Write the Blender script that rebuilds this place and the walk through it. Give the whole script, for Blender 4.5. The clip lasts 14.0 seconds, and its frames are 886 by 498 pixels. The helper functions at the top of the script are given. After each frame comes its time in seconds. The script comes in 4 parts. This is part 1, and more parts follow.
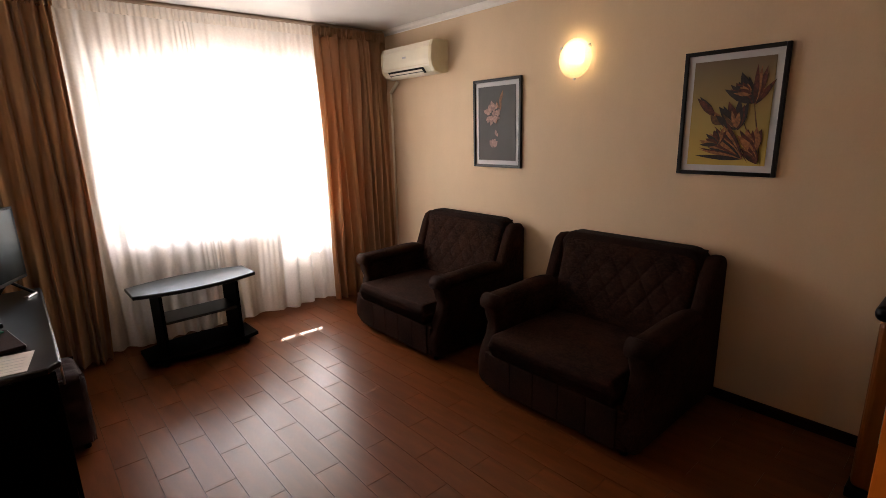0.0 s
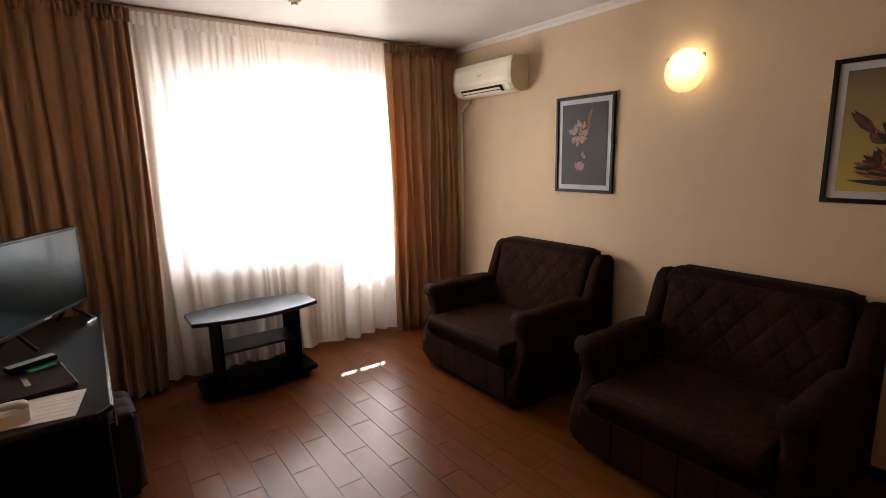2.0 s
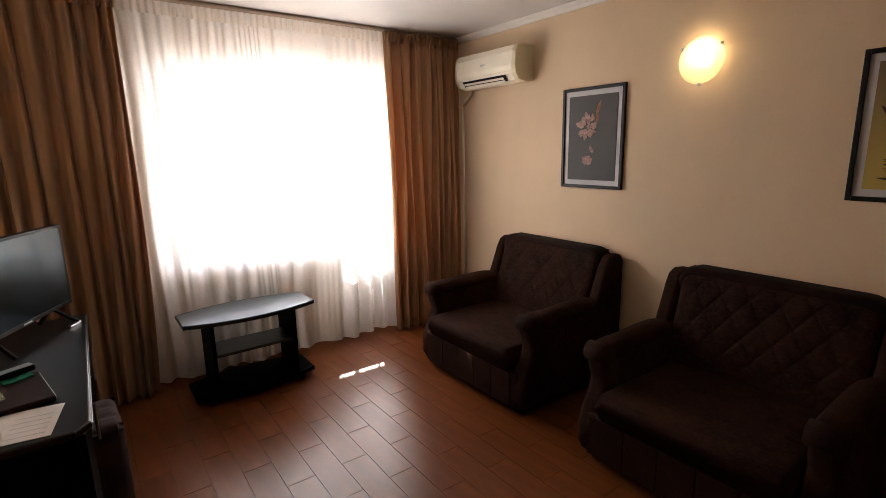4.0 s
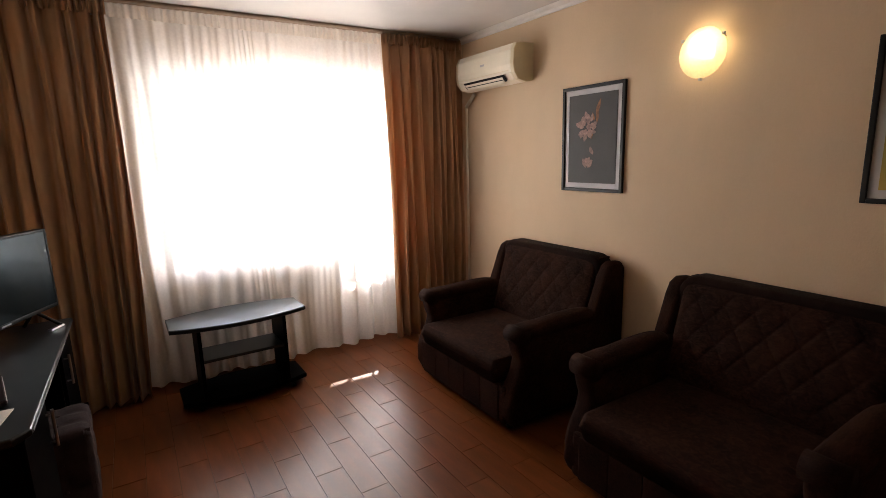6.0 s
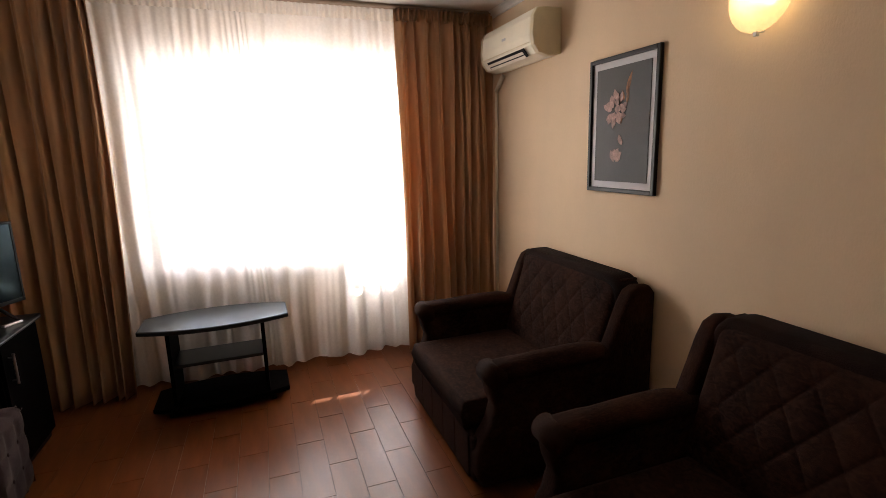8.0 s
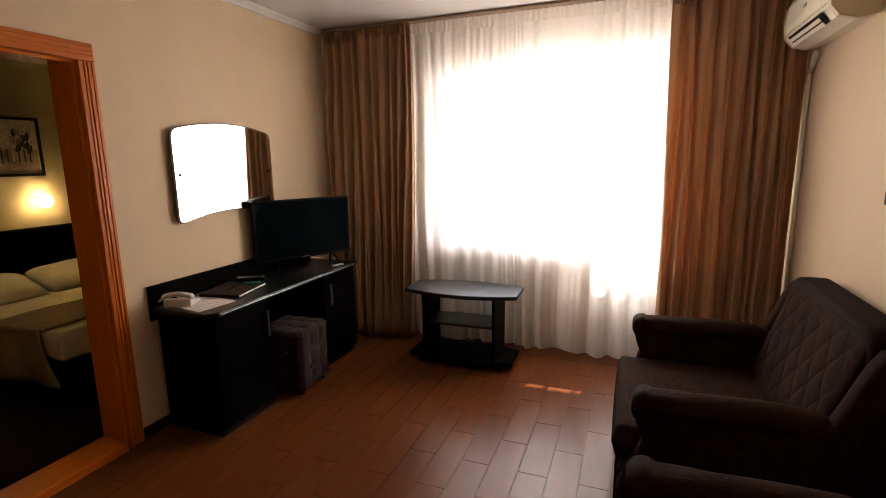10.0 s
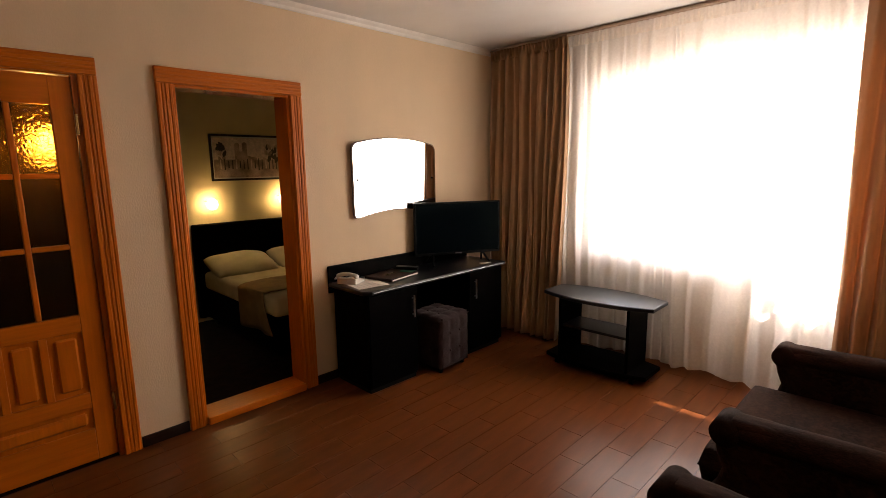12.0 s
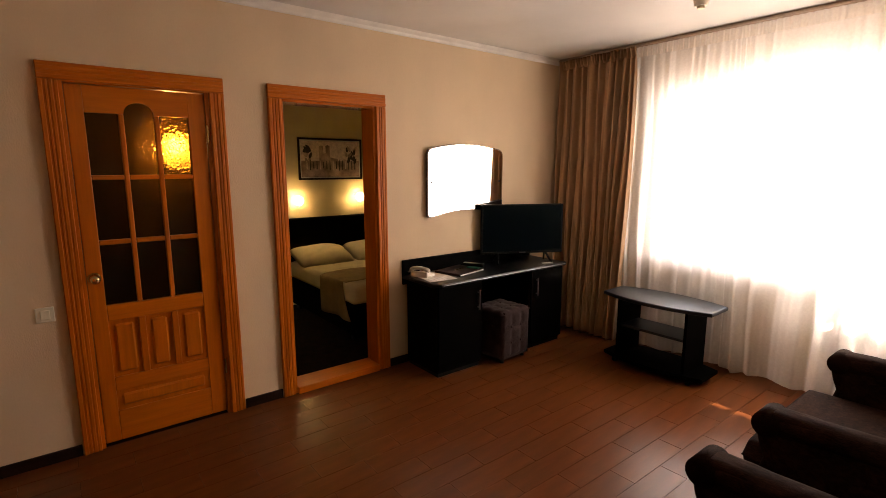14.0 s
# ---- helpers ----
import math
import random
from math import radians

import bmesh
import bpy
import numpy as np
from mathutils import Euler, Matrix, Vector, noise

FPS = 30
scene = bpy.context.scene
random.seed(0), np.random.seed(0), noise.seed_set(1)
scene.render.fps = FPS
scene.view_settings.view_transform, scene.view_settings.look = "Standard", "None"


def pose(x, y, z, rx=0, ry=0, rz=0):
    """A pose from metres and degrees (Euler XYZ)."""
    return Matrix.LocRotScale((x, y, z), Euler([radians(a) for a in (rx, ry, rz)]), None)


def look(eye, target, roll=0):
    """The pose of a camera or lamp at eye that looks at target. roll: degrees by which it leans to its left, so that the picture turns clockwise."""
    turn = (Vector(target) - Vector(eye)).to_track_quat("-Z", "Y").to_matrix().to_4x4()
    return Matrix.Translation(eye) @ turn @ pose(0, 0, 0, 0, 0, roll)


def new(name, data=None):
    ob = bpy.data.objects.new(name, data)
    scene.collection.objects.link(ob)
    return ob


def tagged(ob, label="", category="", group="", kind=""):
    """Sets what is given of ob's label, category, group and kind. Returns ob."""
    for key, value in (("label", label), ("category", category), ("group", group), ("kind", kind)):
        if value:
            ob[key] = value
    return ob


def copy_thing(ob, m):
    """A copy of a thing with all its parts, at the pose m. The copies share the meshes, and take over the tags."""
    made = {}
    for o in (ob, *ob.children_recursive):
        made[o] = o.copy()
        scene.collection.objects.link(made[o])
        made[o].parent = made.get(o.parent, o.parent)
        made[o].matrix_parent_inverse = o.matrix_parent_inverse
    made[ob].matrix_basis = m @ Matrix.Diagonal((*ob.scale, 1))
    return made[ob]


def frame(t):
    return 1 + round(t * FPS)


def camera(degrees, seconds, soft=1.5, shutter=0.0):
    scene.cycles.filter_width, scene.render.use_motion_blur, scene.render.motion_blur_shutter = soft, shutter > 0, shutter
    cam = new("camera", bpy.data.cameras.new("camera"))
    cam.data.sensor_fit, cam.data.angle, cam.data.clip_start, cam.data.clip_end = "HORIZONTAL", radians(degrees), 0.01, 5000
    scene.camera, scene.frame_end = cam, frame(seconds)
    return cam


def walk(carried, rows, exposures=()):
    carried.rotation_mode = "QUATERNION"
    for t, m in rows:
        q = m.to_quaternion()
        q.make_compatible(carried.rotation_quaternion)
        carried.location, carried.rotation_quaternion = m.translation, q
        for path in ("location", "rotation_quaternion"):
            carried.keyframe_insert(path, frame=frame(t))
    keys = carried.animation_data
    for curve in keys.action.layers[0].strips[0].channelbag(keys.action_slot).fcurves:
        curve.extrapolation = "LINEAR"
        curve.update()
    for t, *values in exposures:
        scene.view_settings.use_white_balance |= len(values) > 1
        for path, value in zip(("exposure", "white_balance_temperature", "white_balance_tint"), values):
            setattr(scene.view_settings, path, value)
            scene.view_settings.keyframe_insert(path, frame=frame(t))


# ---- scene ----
cam = camera(84.0, 14.0, soft=0.8)
# seconds, place in metres, yaw, pitch and roll in degrees
ROWS = [
    (0.0, -0.205, -0.484, 1.645, -41.28, -13.60, 1.50),
    (0.5, -0.193, -0.390, 1.631, -39.98, -12.53, 1.09),
    (1.0, -0.207, -0.264, 1.640, -38.99, -12.00, 0.98),
    (1.5, -0.212, -0.140, 1.630, -37.32, -11.21, 1.05),
    (2.0, -0.162, -0.059, 1.612, -35.93, -10.55, 1.16),
    (2.5, -0.066, 0.026, 1.608, -34.36, -10.86, 1.05),
    (5.0, -0.115, 0.078, 1.645, -37.15, -11.90, 1.10),
    (5.5, -0.032, 0.068, 1.629, -35.88, -11.39, 1.41),
    (6.0, 0.202, 0.010, 1.602, -32.28, -10.77, 1.54),
    (6.5, 0.350, 0.033, 1.578, -31.25, -10.50, 1.49),
    (7.0, 0.515, 0.163, 1.583, -31.34, -10.80, 1.46),
    (9.5, 1.800, 0.185, 1.538, 13.14, -10.98, 1.26),
    (10.0, 1.875, 0.096, 1.541, 21.00, -10.40, 0.82),
    (10.5, 1.995, 0.036, 1.558, 27.00, -10.05, 0.80),
    (11.0, 2.065, -0.020, 1.584, 31.40, -10.20, 0.75),
    (11.5, 2.212, -0.005, 1.565, 39.00, -9.50, 0.82),
    (12.0, 2.410, 0.112, 1.550, 44.73, -9.40, 0.87),
    (12.5, 2.490, 0.095, 1.556, 46.55, -8.92, 0.45),
    (13.0, 2.550, 0.008, 1.573, 48.22, -8.97, 0.28),
    (13.5, 2.580, -0.085, 1.580, 50.00, -8.95, 0.08),
    (14.0, 2.600, -0.130, 1.592, 51.95, -9.45, 0.05),
]
walk(cam, [(t, pose(x, y, z, 90 + pitch, roll, yaw)) for t, x, y, z, yaw, pitch, roll in ROWS],
     exposures=[(0.0, 3.90, 6700, 15), (2.0, 3.86, 6650, 14), (5.0, 3.77, 6600, 14), (7.0, 3.72, 6600, 14), (9.5, 3.79, 6900, 15), (11.5, 3.88, 7350, 18), (14.0, 4.04, 7900, 21)])

# ---- light ----
SUN_ELEV, SUN_ROT = radians(37.2), radians(31.4)
world = bpy.data.worlds.new("world")
scene.world = world
world.use_nodes = True
wn = world.node_tree
sky = wn.nodes.new("ShaderNodeTexSky")
sky.sky_type = "NISHITA"
sky.sun_disc = False
sky.sun_elevation = SUN_ELEV
sky.sun_rotation = SUN_ROT
wn.links.new(sky.outputs[0], wn.nodes["Background"].inputs[0])
wn.nodes["Background"].inputs[1].default_value = 0.15
sun_data = bpy.data.lights.new("sun", "SUN")
sun_data.energy, sun_data.angle, sun_data.color = 5.0, radians(0.5), (1.0, 0.95, 0.86)
sun = new("sun", sun_data)
SUN_WAY = Vector((-0.61, -1.0, -0.89))
sun.matrix_world = look((3, 8, 9), Vector((3, 8, 9)) + SUN_WAY)

# the sky's light, in the openings of the balcony door and of the window
for nm, x, w, z0, z1, watts in (("skylight_sash", 0.65, 0.60, 0.88, 2.20, 0.60), ("skylight_window", 1.28, 0.54, 0.88, 2.18, 1.50), ("skylight_door", 1.95, 0.54, 0.76, 2.18, 1.50)):
    ld = bpy.data.lights.new(nm, "AREA")
    ld.shape, ld.size, ld.size_y = "RECTANGLE", w, z1 - z0
    ld.energy, ld.color = watts, (1.0, 0.975, 0.945)
    new(nm, ld).matrix_world = look((x, 4.06, (z0 + z1) / 2), (x, 3.06, (z0 + z1) / 2))

# ---- materials ----
def mat(name, color, rough=0.5, metal=0.0, var=0.12, scale=8.0, stretch=(1, 1, 1), bump=0.05, bscale=120.0, spec=0.5,
        second=None, rvar=0.1, piece=0.0, coat=0.0, sheen=0.0):
    """A surface with a broad mottling, a fine grain, uneven gloss and a fine relief, sized in metres."""
    m = bpy.data.materials.new(name)
    m.use_nodes = True
    nt = m.node_tree
    n, l = nt.nodes, nt.links
    b = n["Principled BSDF"]
    tc = n.new("ShaderNodeTexCoord")
    mp = n.new("ShaderNodeMapping")
    mp.inputs["Scale"].default_value = stretch
    l.new(tc.outputs["Object"], mp.inputs["Vector"])
    big = n.new("ShaderNodeTexNoise")
    big.inputs["Scale"].default_value, big.inputs["Detail"].default_value = scale, 5
    l.new(mp.outputs[0], big.inputs["Vector"])
    fine = n.new("ShaderNodeTexNoise")
    fine.inputs["Scale"].default_value, fine.inputs["Detail"].default_value = bscale, 3
    l.new(mp.outputs[0], fine.inputs["Vector"])
    ramp = n.new("ShaderNodeValToRGB")
    c2 = second or tuple(c * (1 - 2 * var) for c in color)
    c1 = tuple(min(1, c * (1 + var)) for c in color)
    ramp.color_ramp.elements[0].position, ramp.color_ramp.elements[1].position = 0.3, 0.7
    ramp.color_ramp.elements[0].color, ramp.color_ramp.elements[1].color = (*c2, 1), (*c1, 1)
    l.new(big.outputs[0], ramp.inputs[0])
    col = ramp.outputs[0]
    mix = n.new("ShaderNodeMix")
    mix.data_type, mix.blend_type = "RGBA", "MULTIPLY"
    mix.inputs[0].default_value = min(1.0, var * 2)
    l.new(col, mix.inputs[6])
    l.new(fine.outputs[0], mix.inputs[7])
    col = mix.outputs[2]
    if piece:
        info = n.new("ShaderNodeObjectInfo")
        hs = n.new("ShaderNodeHueSaturation")
        mr = n.new("ShaderNodeMapRange")
        mr.inputs[3].default_value, mr.inputs[4].default_value = 1 - piece, 1 + piece
        l.new(info.outputs["Random"], mr.inputs[0])
        l.new(mr.outputs[0], hs.inputs["Value"])
        l.new(col, hs.inputs["Color"])
        col = hs.outputs[0]
    l.new(col, b.inputs["Base Color"])
    rr = n.new("ShaderNodeMapRange")
    rr.inputs[3].default_value, rr.inputs[4].default_value = max(0.02, rough - rvar), min(1, rough + rvar)
    l.new(big.outputs[0], rr.inputs[0])
    l.new(rr.outputs[0], b.inputs["Roughness"])
    b.inputs["Metallic"].default_value = metal
    b.inputs["Specular IOR Level"].default_value = spec
    b.inputs["Coat Weight"].default_value = coat
    b.inputs["Coat Roughness"].default_value = 0.15
    b.inputs["Sheen Weight"].default_value = sheen
    if bump:
        bp = n.new("ShaderNodeBump")
        bp.inputs["Strength"].default_value, bp.inputs["Distance"].default_value = bump, 0.01
        l.new(fine.outputs[0], bp.inputs["Height"])
        l.new(bp.outputs[0], b.inputs["Normal"])
    return m


def glow(name, color, strength):
    m = bpy.data.materials.new(name)
    m.use_nodes = True
    b = m.node_tree.nodes["Principled BSDF"]
    b.inputs["Base Color"].default_value = (*color, 1)
    b.inputs["Emission Color"].default_value = (*color, 1)
    b.inputs["Emission Strength"].default_value = strength
    return m


def clear(name, rough=0.0, bump=0.0, color=(1, 1, 1)):
    """Clear or pebbled glass."""
    m = bpy.data.materials.new(name)
    m.use_nodes = True
    n, l = m.node_tree.nodes, m.node_tree.links
    b = n["Principled BSDF"]
    b.inputs["Base Color"].default_value = (*color, 1)
    b.inputs["Transmission Weight"].default_value = 1.0
    b.inputs["Roughness"].default_value = rough
    b.inputs["IOR"].default_value = 1.12 if bump else 1.45
    b.inputs["Specular IOR Level"].default_value = 0.15 if bump else 0.5
    if bump:
        tc = n.new("ShaderNodeTexCoord")
        v = n.new("ShaderNodeTexVoronoi")
        v.inputs["Scale"].default_value = 60
        l.new(tc.outputs["Object"], v.inputs["Vector"])
        bp = n.new("ShaderNodeBump")
        bp.inputs["Strength"].default_value, bp.inputs["Distance"].default_value = bump, 0.01
        l.new(v.outputs[0], bp.inputs["Height"])
        l.new(bp.outputs[0], b.inputs["Normal"])
    return m


def voile(name, color, open_share, through_share):
    """Sheer cloth: part holes, part threads that let light through."""
    m = bpy.data.materials.new(name)
    m.use_nodes = True
    n, l = m.node_tree.nodes, m.node_tree.links
    n.remove(n["Principled BSDF"])
    out = n["Material Output"]
    tr, tl, df = n.new("ShaderNodeBsdfTransparent"), n.new("ShaderNodeBsdfTranslucent"), n.new("ShaderNodeBsdfDiffuse")
    tl.inputs[0].default_value = df.inputs[0].default_value = (*color, 1)
    tc = n.new("ShaderNodeTexCoord")
    no = n.new("ShaderNodeTexNoise")
    no.inputs["Scale"].default_value, no.inputs["Detail"].default_value = 60, 2
    l.new(tc.outputs["Object"], no.inputs["Vector"])
    mr = n.new("ShaderNodeMapRange")
    mr.inputs[3].default_value, mr.inputs[4].default_value = open_share - 0.08, open_share + 0.08
    l.new(no.outputs[0], mr.inputs[0])
    a, c = n.new("ShaderNodeMixShader"), n.new("ShaderNodeMixShader")
    a.inputs[0].default_value = through_share
    l.new(df.outputs[0], a.inputs[1])
    l.new(tl.outputs[0], a.inputs[2])
    l.new(mr.outputs[0], c.inputs[0])
    l.new(a.outputs[0], c.inputs[1])
    l.new(tr.outputs[0], c.inputs[2])
    l.new(c.outputs[0], out.inputs[0])
    return m


M_WALL = mat("wallpaper", (0.72, 0.545, 0.365), 0.75, var=0.03, scale=3, bump=0.12, bscale=160, stretch=(1, 1, 0.5))
M_CEIL = mat("ceiling_paint", (0.80, 0.78, 0.75), 0.24, rvar=0.05, var=0.03, scale=2, bump=0.01)
M_TRIM_WHITE = mat("white_trim", (0.8, 0.77, 0.72), 0.5, var=0.04)
M_GROUT = mat("grout", (0.09, 0.038, 0.02), 0.8, var=0.1, scale=20)
M_TILE = mat("wood_tile", (0.155, 0.0425, 0.0105), 0.30, spec=0.32, var=0.14, scale=4, stretch=(5, 0.8, 1), bump=0.002, bscale=60, piece=0.08, rvar=0.025)
M_BASE = mat("dark_baseboard", (0.022, 0.010, 0.007), 0.45, spec=0.2, var=0.15, stretch=(1, 1, 6))
M_PINE = mat("varnished_pine", (0.60, 0.148, 0.009), 0.36, spec=0.32, var=0.07, scale=4, stretch=(14, 14, 0.9), bump=0.05, bscale=40, coat=0.08)
M_PINE_Y = mat("varnished_pine_across", (0.60, 0.148, 0.009), 0.36, spec=0.32, var=0.07, scale=4, stretch=(14, 0.9, 14), bump=0.05, bscale=40, coat=0.08)
# the cabinet's orange wood, its dim light put into a darker colour
M_PINE_DIM = mat("dimmed_varnished_wood", (0.19, 0.055, 0.008), 0.35, spec=0.3, var=0.12, scale=4, stretch=(14, 14, 0.9), bump=0.04, bscale=40)
M_PINE_GLOSS = mat("glossy_pine", (0.52, 0.125, 0.012), 0.16, var=0.10, scale=4, stretch=(14, 0.9, 14), bump=0.01, bscale=40, coat=0.3, rvar=0.05)
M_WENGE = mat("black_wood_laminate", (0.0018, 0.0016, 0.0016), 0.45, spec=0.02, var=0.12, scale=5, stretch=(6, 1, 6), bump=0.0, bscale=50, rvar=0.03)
# tabletop: the sky's bluish sheen put into the base colour, lighter than M_WENGE
M_TOP = mat("polished_black_laminate_sky_sheen", (0.011, 0.013, 0.017), 0.36, spec=1.0, var=0.0, bump=0.0, rvar=0.01)
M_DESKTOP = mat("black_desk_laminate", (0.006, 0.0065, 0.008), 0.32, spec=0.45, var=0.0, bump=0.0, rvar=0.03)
M_STRIP = mat("dull_metal_strip", (0.32, 0.32, 0.34), 0.35, metal=1.0, var=0.05)
M_SOFA = mat("brown_plush", (0.030, 0.0120, 0.0075), 0.85, second=(0.013, 0.0052, 0.0035), var=0.34, scale=5, bump=0.22, bscale=420, sheen=0.0, spec=0.06)
nt = M_SOFA.node_tree
nap, nr, nm_ = nt.nodes.new("ShaderNodeTexNoise"), nt.nodes.new("ShaderNodeMapRange"), nt.nodes.new("ShaderNodeMix")
nap.inputs["Scale"].default_value, nap.inputs["Detail"].default_value, nap.inputs["Distortion"].default_value = 26, 6, 1.4
nr.inputs[1].default_value, nr.inputs[2].default_value, nr.inputs[3].default_value, nr.inputs[4].default_value = 0.40, 0.75, 0.0, 0.38
nm_.data_type = "RGBA"
nm_.inputs[7].default_value = (0.075, 0.034, 0.022, 1)
old = nt.nodes["Principled BSDF"].inputs["Base Color"].links[0].from_socket
nt.links.new(nap.outputs[0], nr.inputs[0])
nt.links.new(nr.outputs[0], nm_.inputs[0])
nt.links.new(old, nm_.inputs[6])
nt.links.new(nm_.outputs[2], nt.nodes["Principled BSDF"].inputs["Base Color"])
M_SOFA_DARK = mat("brown_plush_piping", (0.021, 0.0088, 0.006), 0.8, var=0.25, scale=9, bump=0.4, bscale=220, sheen=0.02, spec=0.06)
M_POUF = mat("mauve_plush", (0.056, 0.034, 0.033), 0.8, second=(0.030, 0.017, 0.017), var=0.25, scale=9, bump=0.3, bscale=260, sheen=0.05, spec=0.1)
M_DRAPE = mat("bronze_drape", (0.62, 0.365, 0.19), 0.6, var=0.12, scale=5, stretch=(3, 3, 0.4), bump=0.1, bscale=300, sheen=0.3)
M_VOILE = voile("white_voile", (0.98, 0.97, 0.96), 0.28, 0.80)
M_RAIL = mat("beige_rail", (0.42, 0.31, 0.22), 0.5, var=0.06)
M_LINING = mat("pale_lining", (0.62, 0.50, 0.36), 0.7, var=0.06)
M_HEM = voile("voile_header", (0.95, 0.91, 0.86), 0.20, 0.55)
M_PVC = mat("white_plastic_frame", (0.82, 0.82, 0.82), 0.3, var=0.02)
M_AC = mat("cream_plastic", (0.78, 0.72, 0.58), 0.35, var=0.03, bump=0.01)
M_AC_SIDE = mat("yellowed_plastic", (0.72, 0.62, 0.42), 0.4, var=0.05, bump=0.01)
M_BLACK = mat("black_plastic", (0.004, 0.004, 0.004), 0.35, spec=0.15, var=0.1, bump=0.01)
# teal of the mirrored window is put into the screen's base colour
M_SCREEN = mat("tv_glass", (0.002, 0.004, 0.0055), 0.10, spec=0.15, var=0.02, bump=0.0, rvar=0.02)
M_SILVER = mat("brushed_metal", (0.55, 0.55, 0.56), 0.3, metal=1.0, var=0.05)
M_BRASS = mat("polished_brass", (0.75, 0.56, 0.28), 0.2, metal=1.0, var=0.05)
M_FRAME = mat("black_frame", (0.007, 0.006, 0.007), 0.4, spec=0.25, var=0.1)
M_MOUNT = mat("grey_white_mount", (0.55, 0.55, 0.57), 0.6, var=0.03)
M_MIRROR = mat("mirror_silver", (0.93, 0.94, 0.94), 0.015, metal=1.0, var=0.0, bump=0.0, rvar=0.0)
M_MIRROR_EDGE = mat("brown_mirror_board", (0.13, 0.07, 0.05), 0.5)
M_GLASS = clear("window_glass")
M_PEBBLE = clear("pebbled_glass", 0.14, 1.0, (0.5, 0.30, 0.09))
# the passage's gloom behind the panes, put into wall and ceiling colour
M_PASSAGE = mat("darkened_passage_brown", (0.09, 0.055, 0.03), 0.8, var=0.1)
M_SHADE = voile("opal_glass", (0.78, 0.69, 0.50), 0.30, 0.7)
M_BULB = glow("lit_bulb", (1.0, 0.80, 0.47), 1.5)
M_BULB_BED = glow("lit_bedside_bulb", (1.0, 0.74, 0.38), 8.5)
M_BULB_FAR = glow("lit_passage_bulb", (1.0, 0.62, 0.2), 6.0)
M_WHITE = mat("white_enamel", (0.8, 0.79, 0.76), 0.35, var=0.03)
M_PHONE = mat("ivory_plastic", (0.72, 0.68, 0.62), 0.35, var=0.03)
M_PAPER = mat("paper", (0.75, 0.72, 0.70), 0.7, var=0.05, scale=14)
M_BOOK = mat("burgundy_leather", (0.032, 0.013, 0.013), 0.55, spec=0.2, var=0.2, scale=30)
M_GREEN = mat("green_plastic", (0.02, 0.22, 0.13), 0.4)
M_LINEN = mat("cream_linen", (0.72, 0.66, 0.52), 0.8, var=0.06, bump=0.15, bscale=200)
M_THROW = mat("tan_bedspread", (0.34, 0.23, 0.12), 0.8, var=0.12, bump=0.3, bscale=240)
M_CARPET = mat("dark_carpet", (0.022, 0.009, 0.007), 0.95, spec=0.05, var=0.3, scale=14, bump=0.4, bscale=300)
M_BEDWALL = mat("olive_wallpaper", (0.60, 0.50, 0.29), 0.75, var=0.05, scale=3, bump=0.1, bscale=160)
M_STUCCO = mat("peach_stucco", (0.62, 0.40, 0.27), 0.9, var=0.08, scale=4, bump=0.3, bscale=90)
M_CONCRETE = mat("balcony_tile", (0.5, 0.46, 0.42), 0.7, var=0.1)
M_GROUND = mat("dry_ground", (0.30, 0.27, 0.18), 0.9, var=0.2, scale=0.4, bscale=6)
M_BARK = mat("bark", (0.12, 0.09, 0.065), 0.9, var=0.25, scale=20, stretch=(3, 3, 0.5), bump=0.5, bscale=40)
M_LEAF = mat("leaf", (0.09, 0.13, 0.035), 0.55, var=0.3, scale=1.2, bump=0.05)


# cool sky sheen put into the specular tint; the screen's coating tints too
M_SCREEN.node_tree.nodes["Principled BSDF"].inputs["Specular Tint"].default_value = (0.5, 0.85, 1.0, 1)
M_TOP.node_tree.nodes["Principled BSDF"].inputs["Specular Tint"].default_value = (0.72, 0.88, 1.0, 1)

# the drapes let a little daylight through
nt = M_DRAPE.node_tree
tl, mx = nt.nodes.new("ShaderNodeBsdfTranslucent"), nt.nodes.new("ShaderNodeMixShader")
tl.inputs[0].default_value = (0.60, 0.335, 0.18, 1)
mx.inputs[0].default_value = 0.26
nt.links.new(nt.nodes["Principled BSDF"].outputs[0], mx.inputs[1])
nt.links.new(tl.outputs[0], mx.inputs[2])
nt.links.new(mx.outputs[0], nt.nodes["Material Output"].inputs[0])


# ---- builders ----
def put(bm, name, material, parent=None, smooth=False, label=""):
    me = bpy.data.meshes.new(name)
    bmesh.ops.recalc_face_normals(bm, faces=bm.faces)
    if smooth:
        for f in bm.faces:
            f.smooth = True
    bm.to_mesh(me)
    bm.free()
    me.materials.append(material)
    ob = new(name, me)
    if parent:
        ob.parent = parent
    if label:
        ob["label"] = label
    return ob


def part(name, bm, material, parent, label="", smooth=False):
    return put(bm, name, material, parent, smooth, label)


def empty(name, m, label, category, group=""):
    ob = new(name)
    ob.matrix_world = m
    ob.empty_display_size = 0.1
    return tagged(ob, label, category, group)


def box(x0, x1, y0, y1, z0, z1, bevel=0.0, seg=2, bm=None):
    b = bm or bmesh.new()
    r = bmesh.ops.create_cube(b, size=1, matrix=Matrix.LocRotScale(((x0 + x1) / 2, (y0 + y1) / 2, (z0 + z1) / 2), None, (abs(x1 - x0), abs(y1 - y0), abs(z1 - z0))))
    if bevel:
        es = list({e for v in r["verts"] for e in v.link_edges})
        bmesh.ops.bevel(b, geom=es, offset=bevel, segments=seg, profile=0.5, affect="EDGES", clamp_overlap=True)
    return b


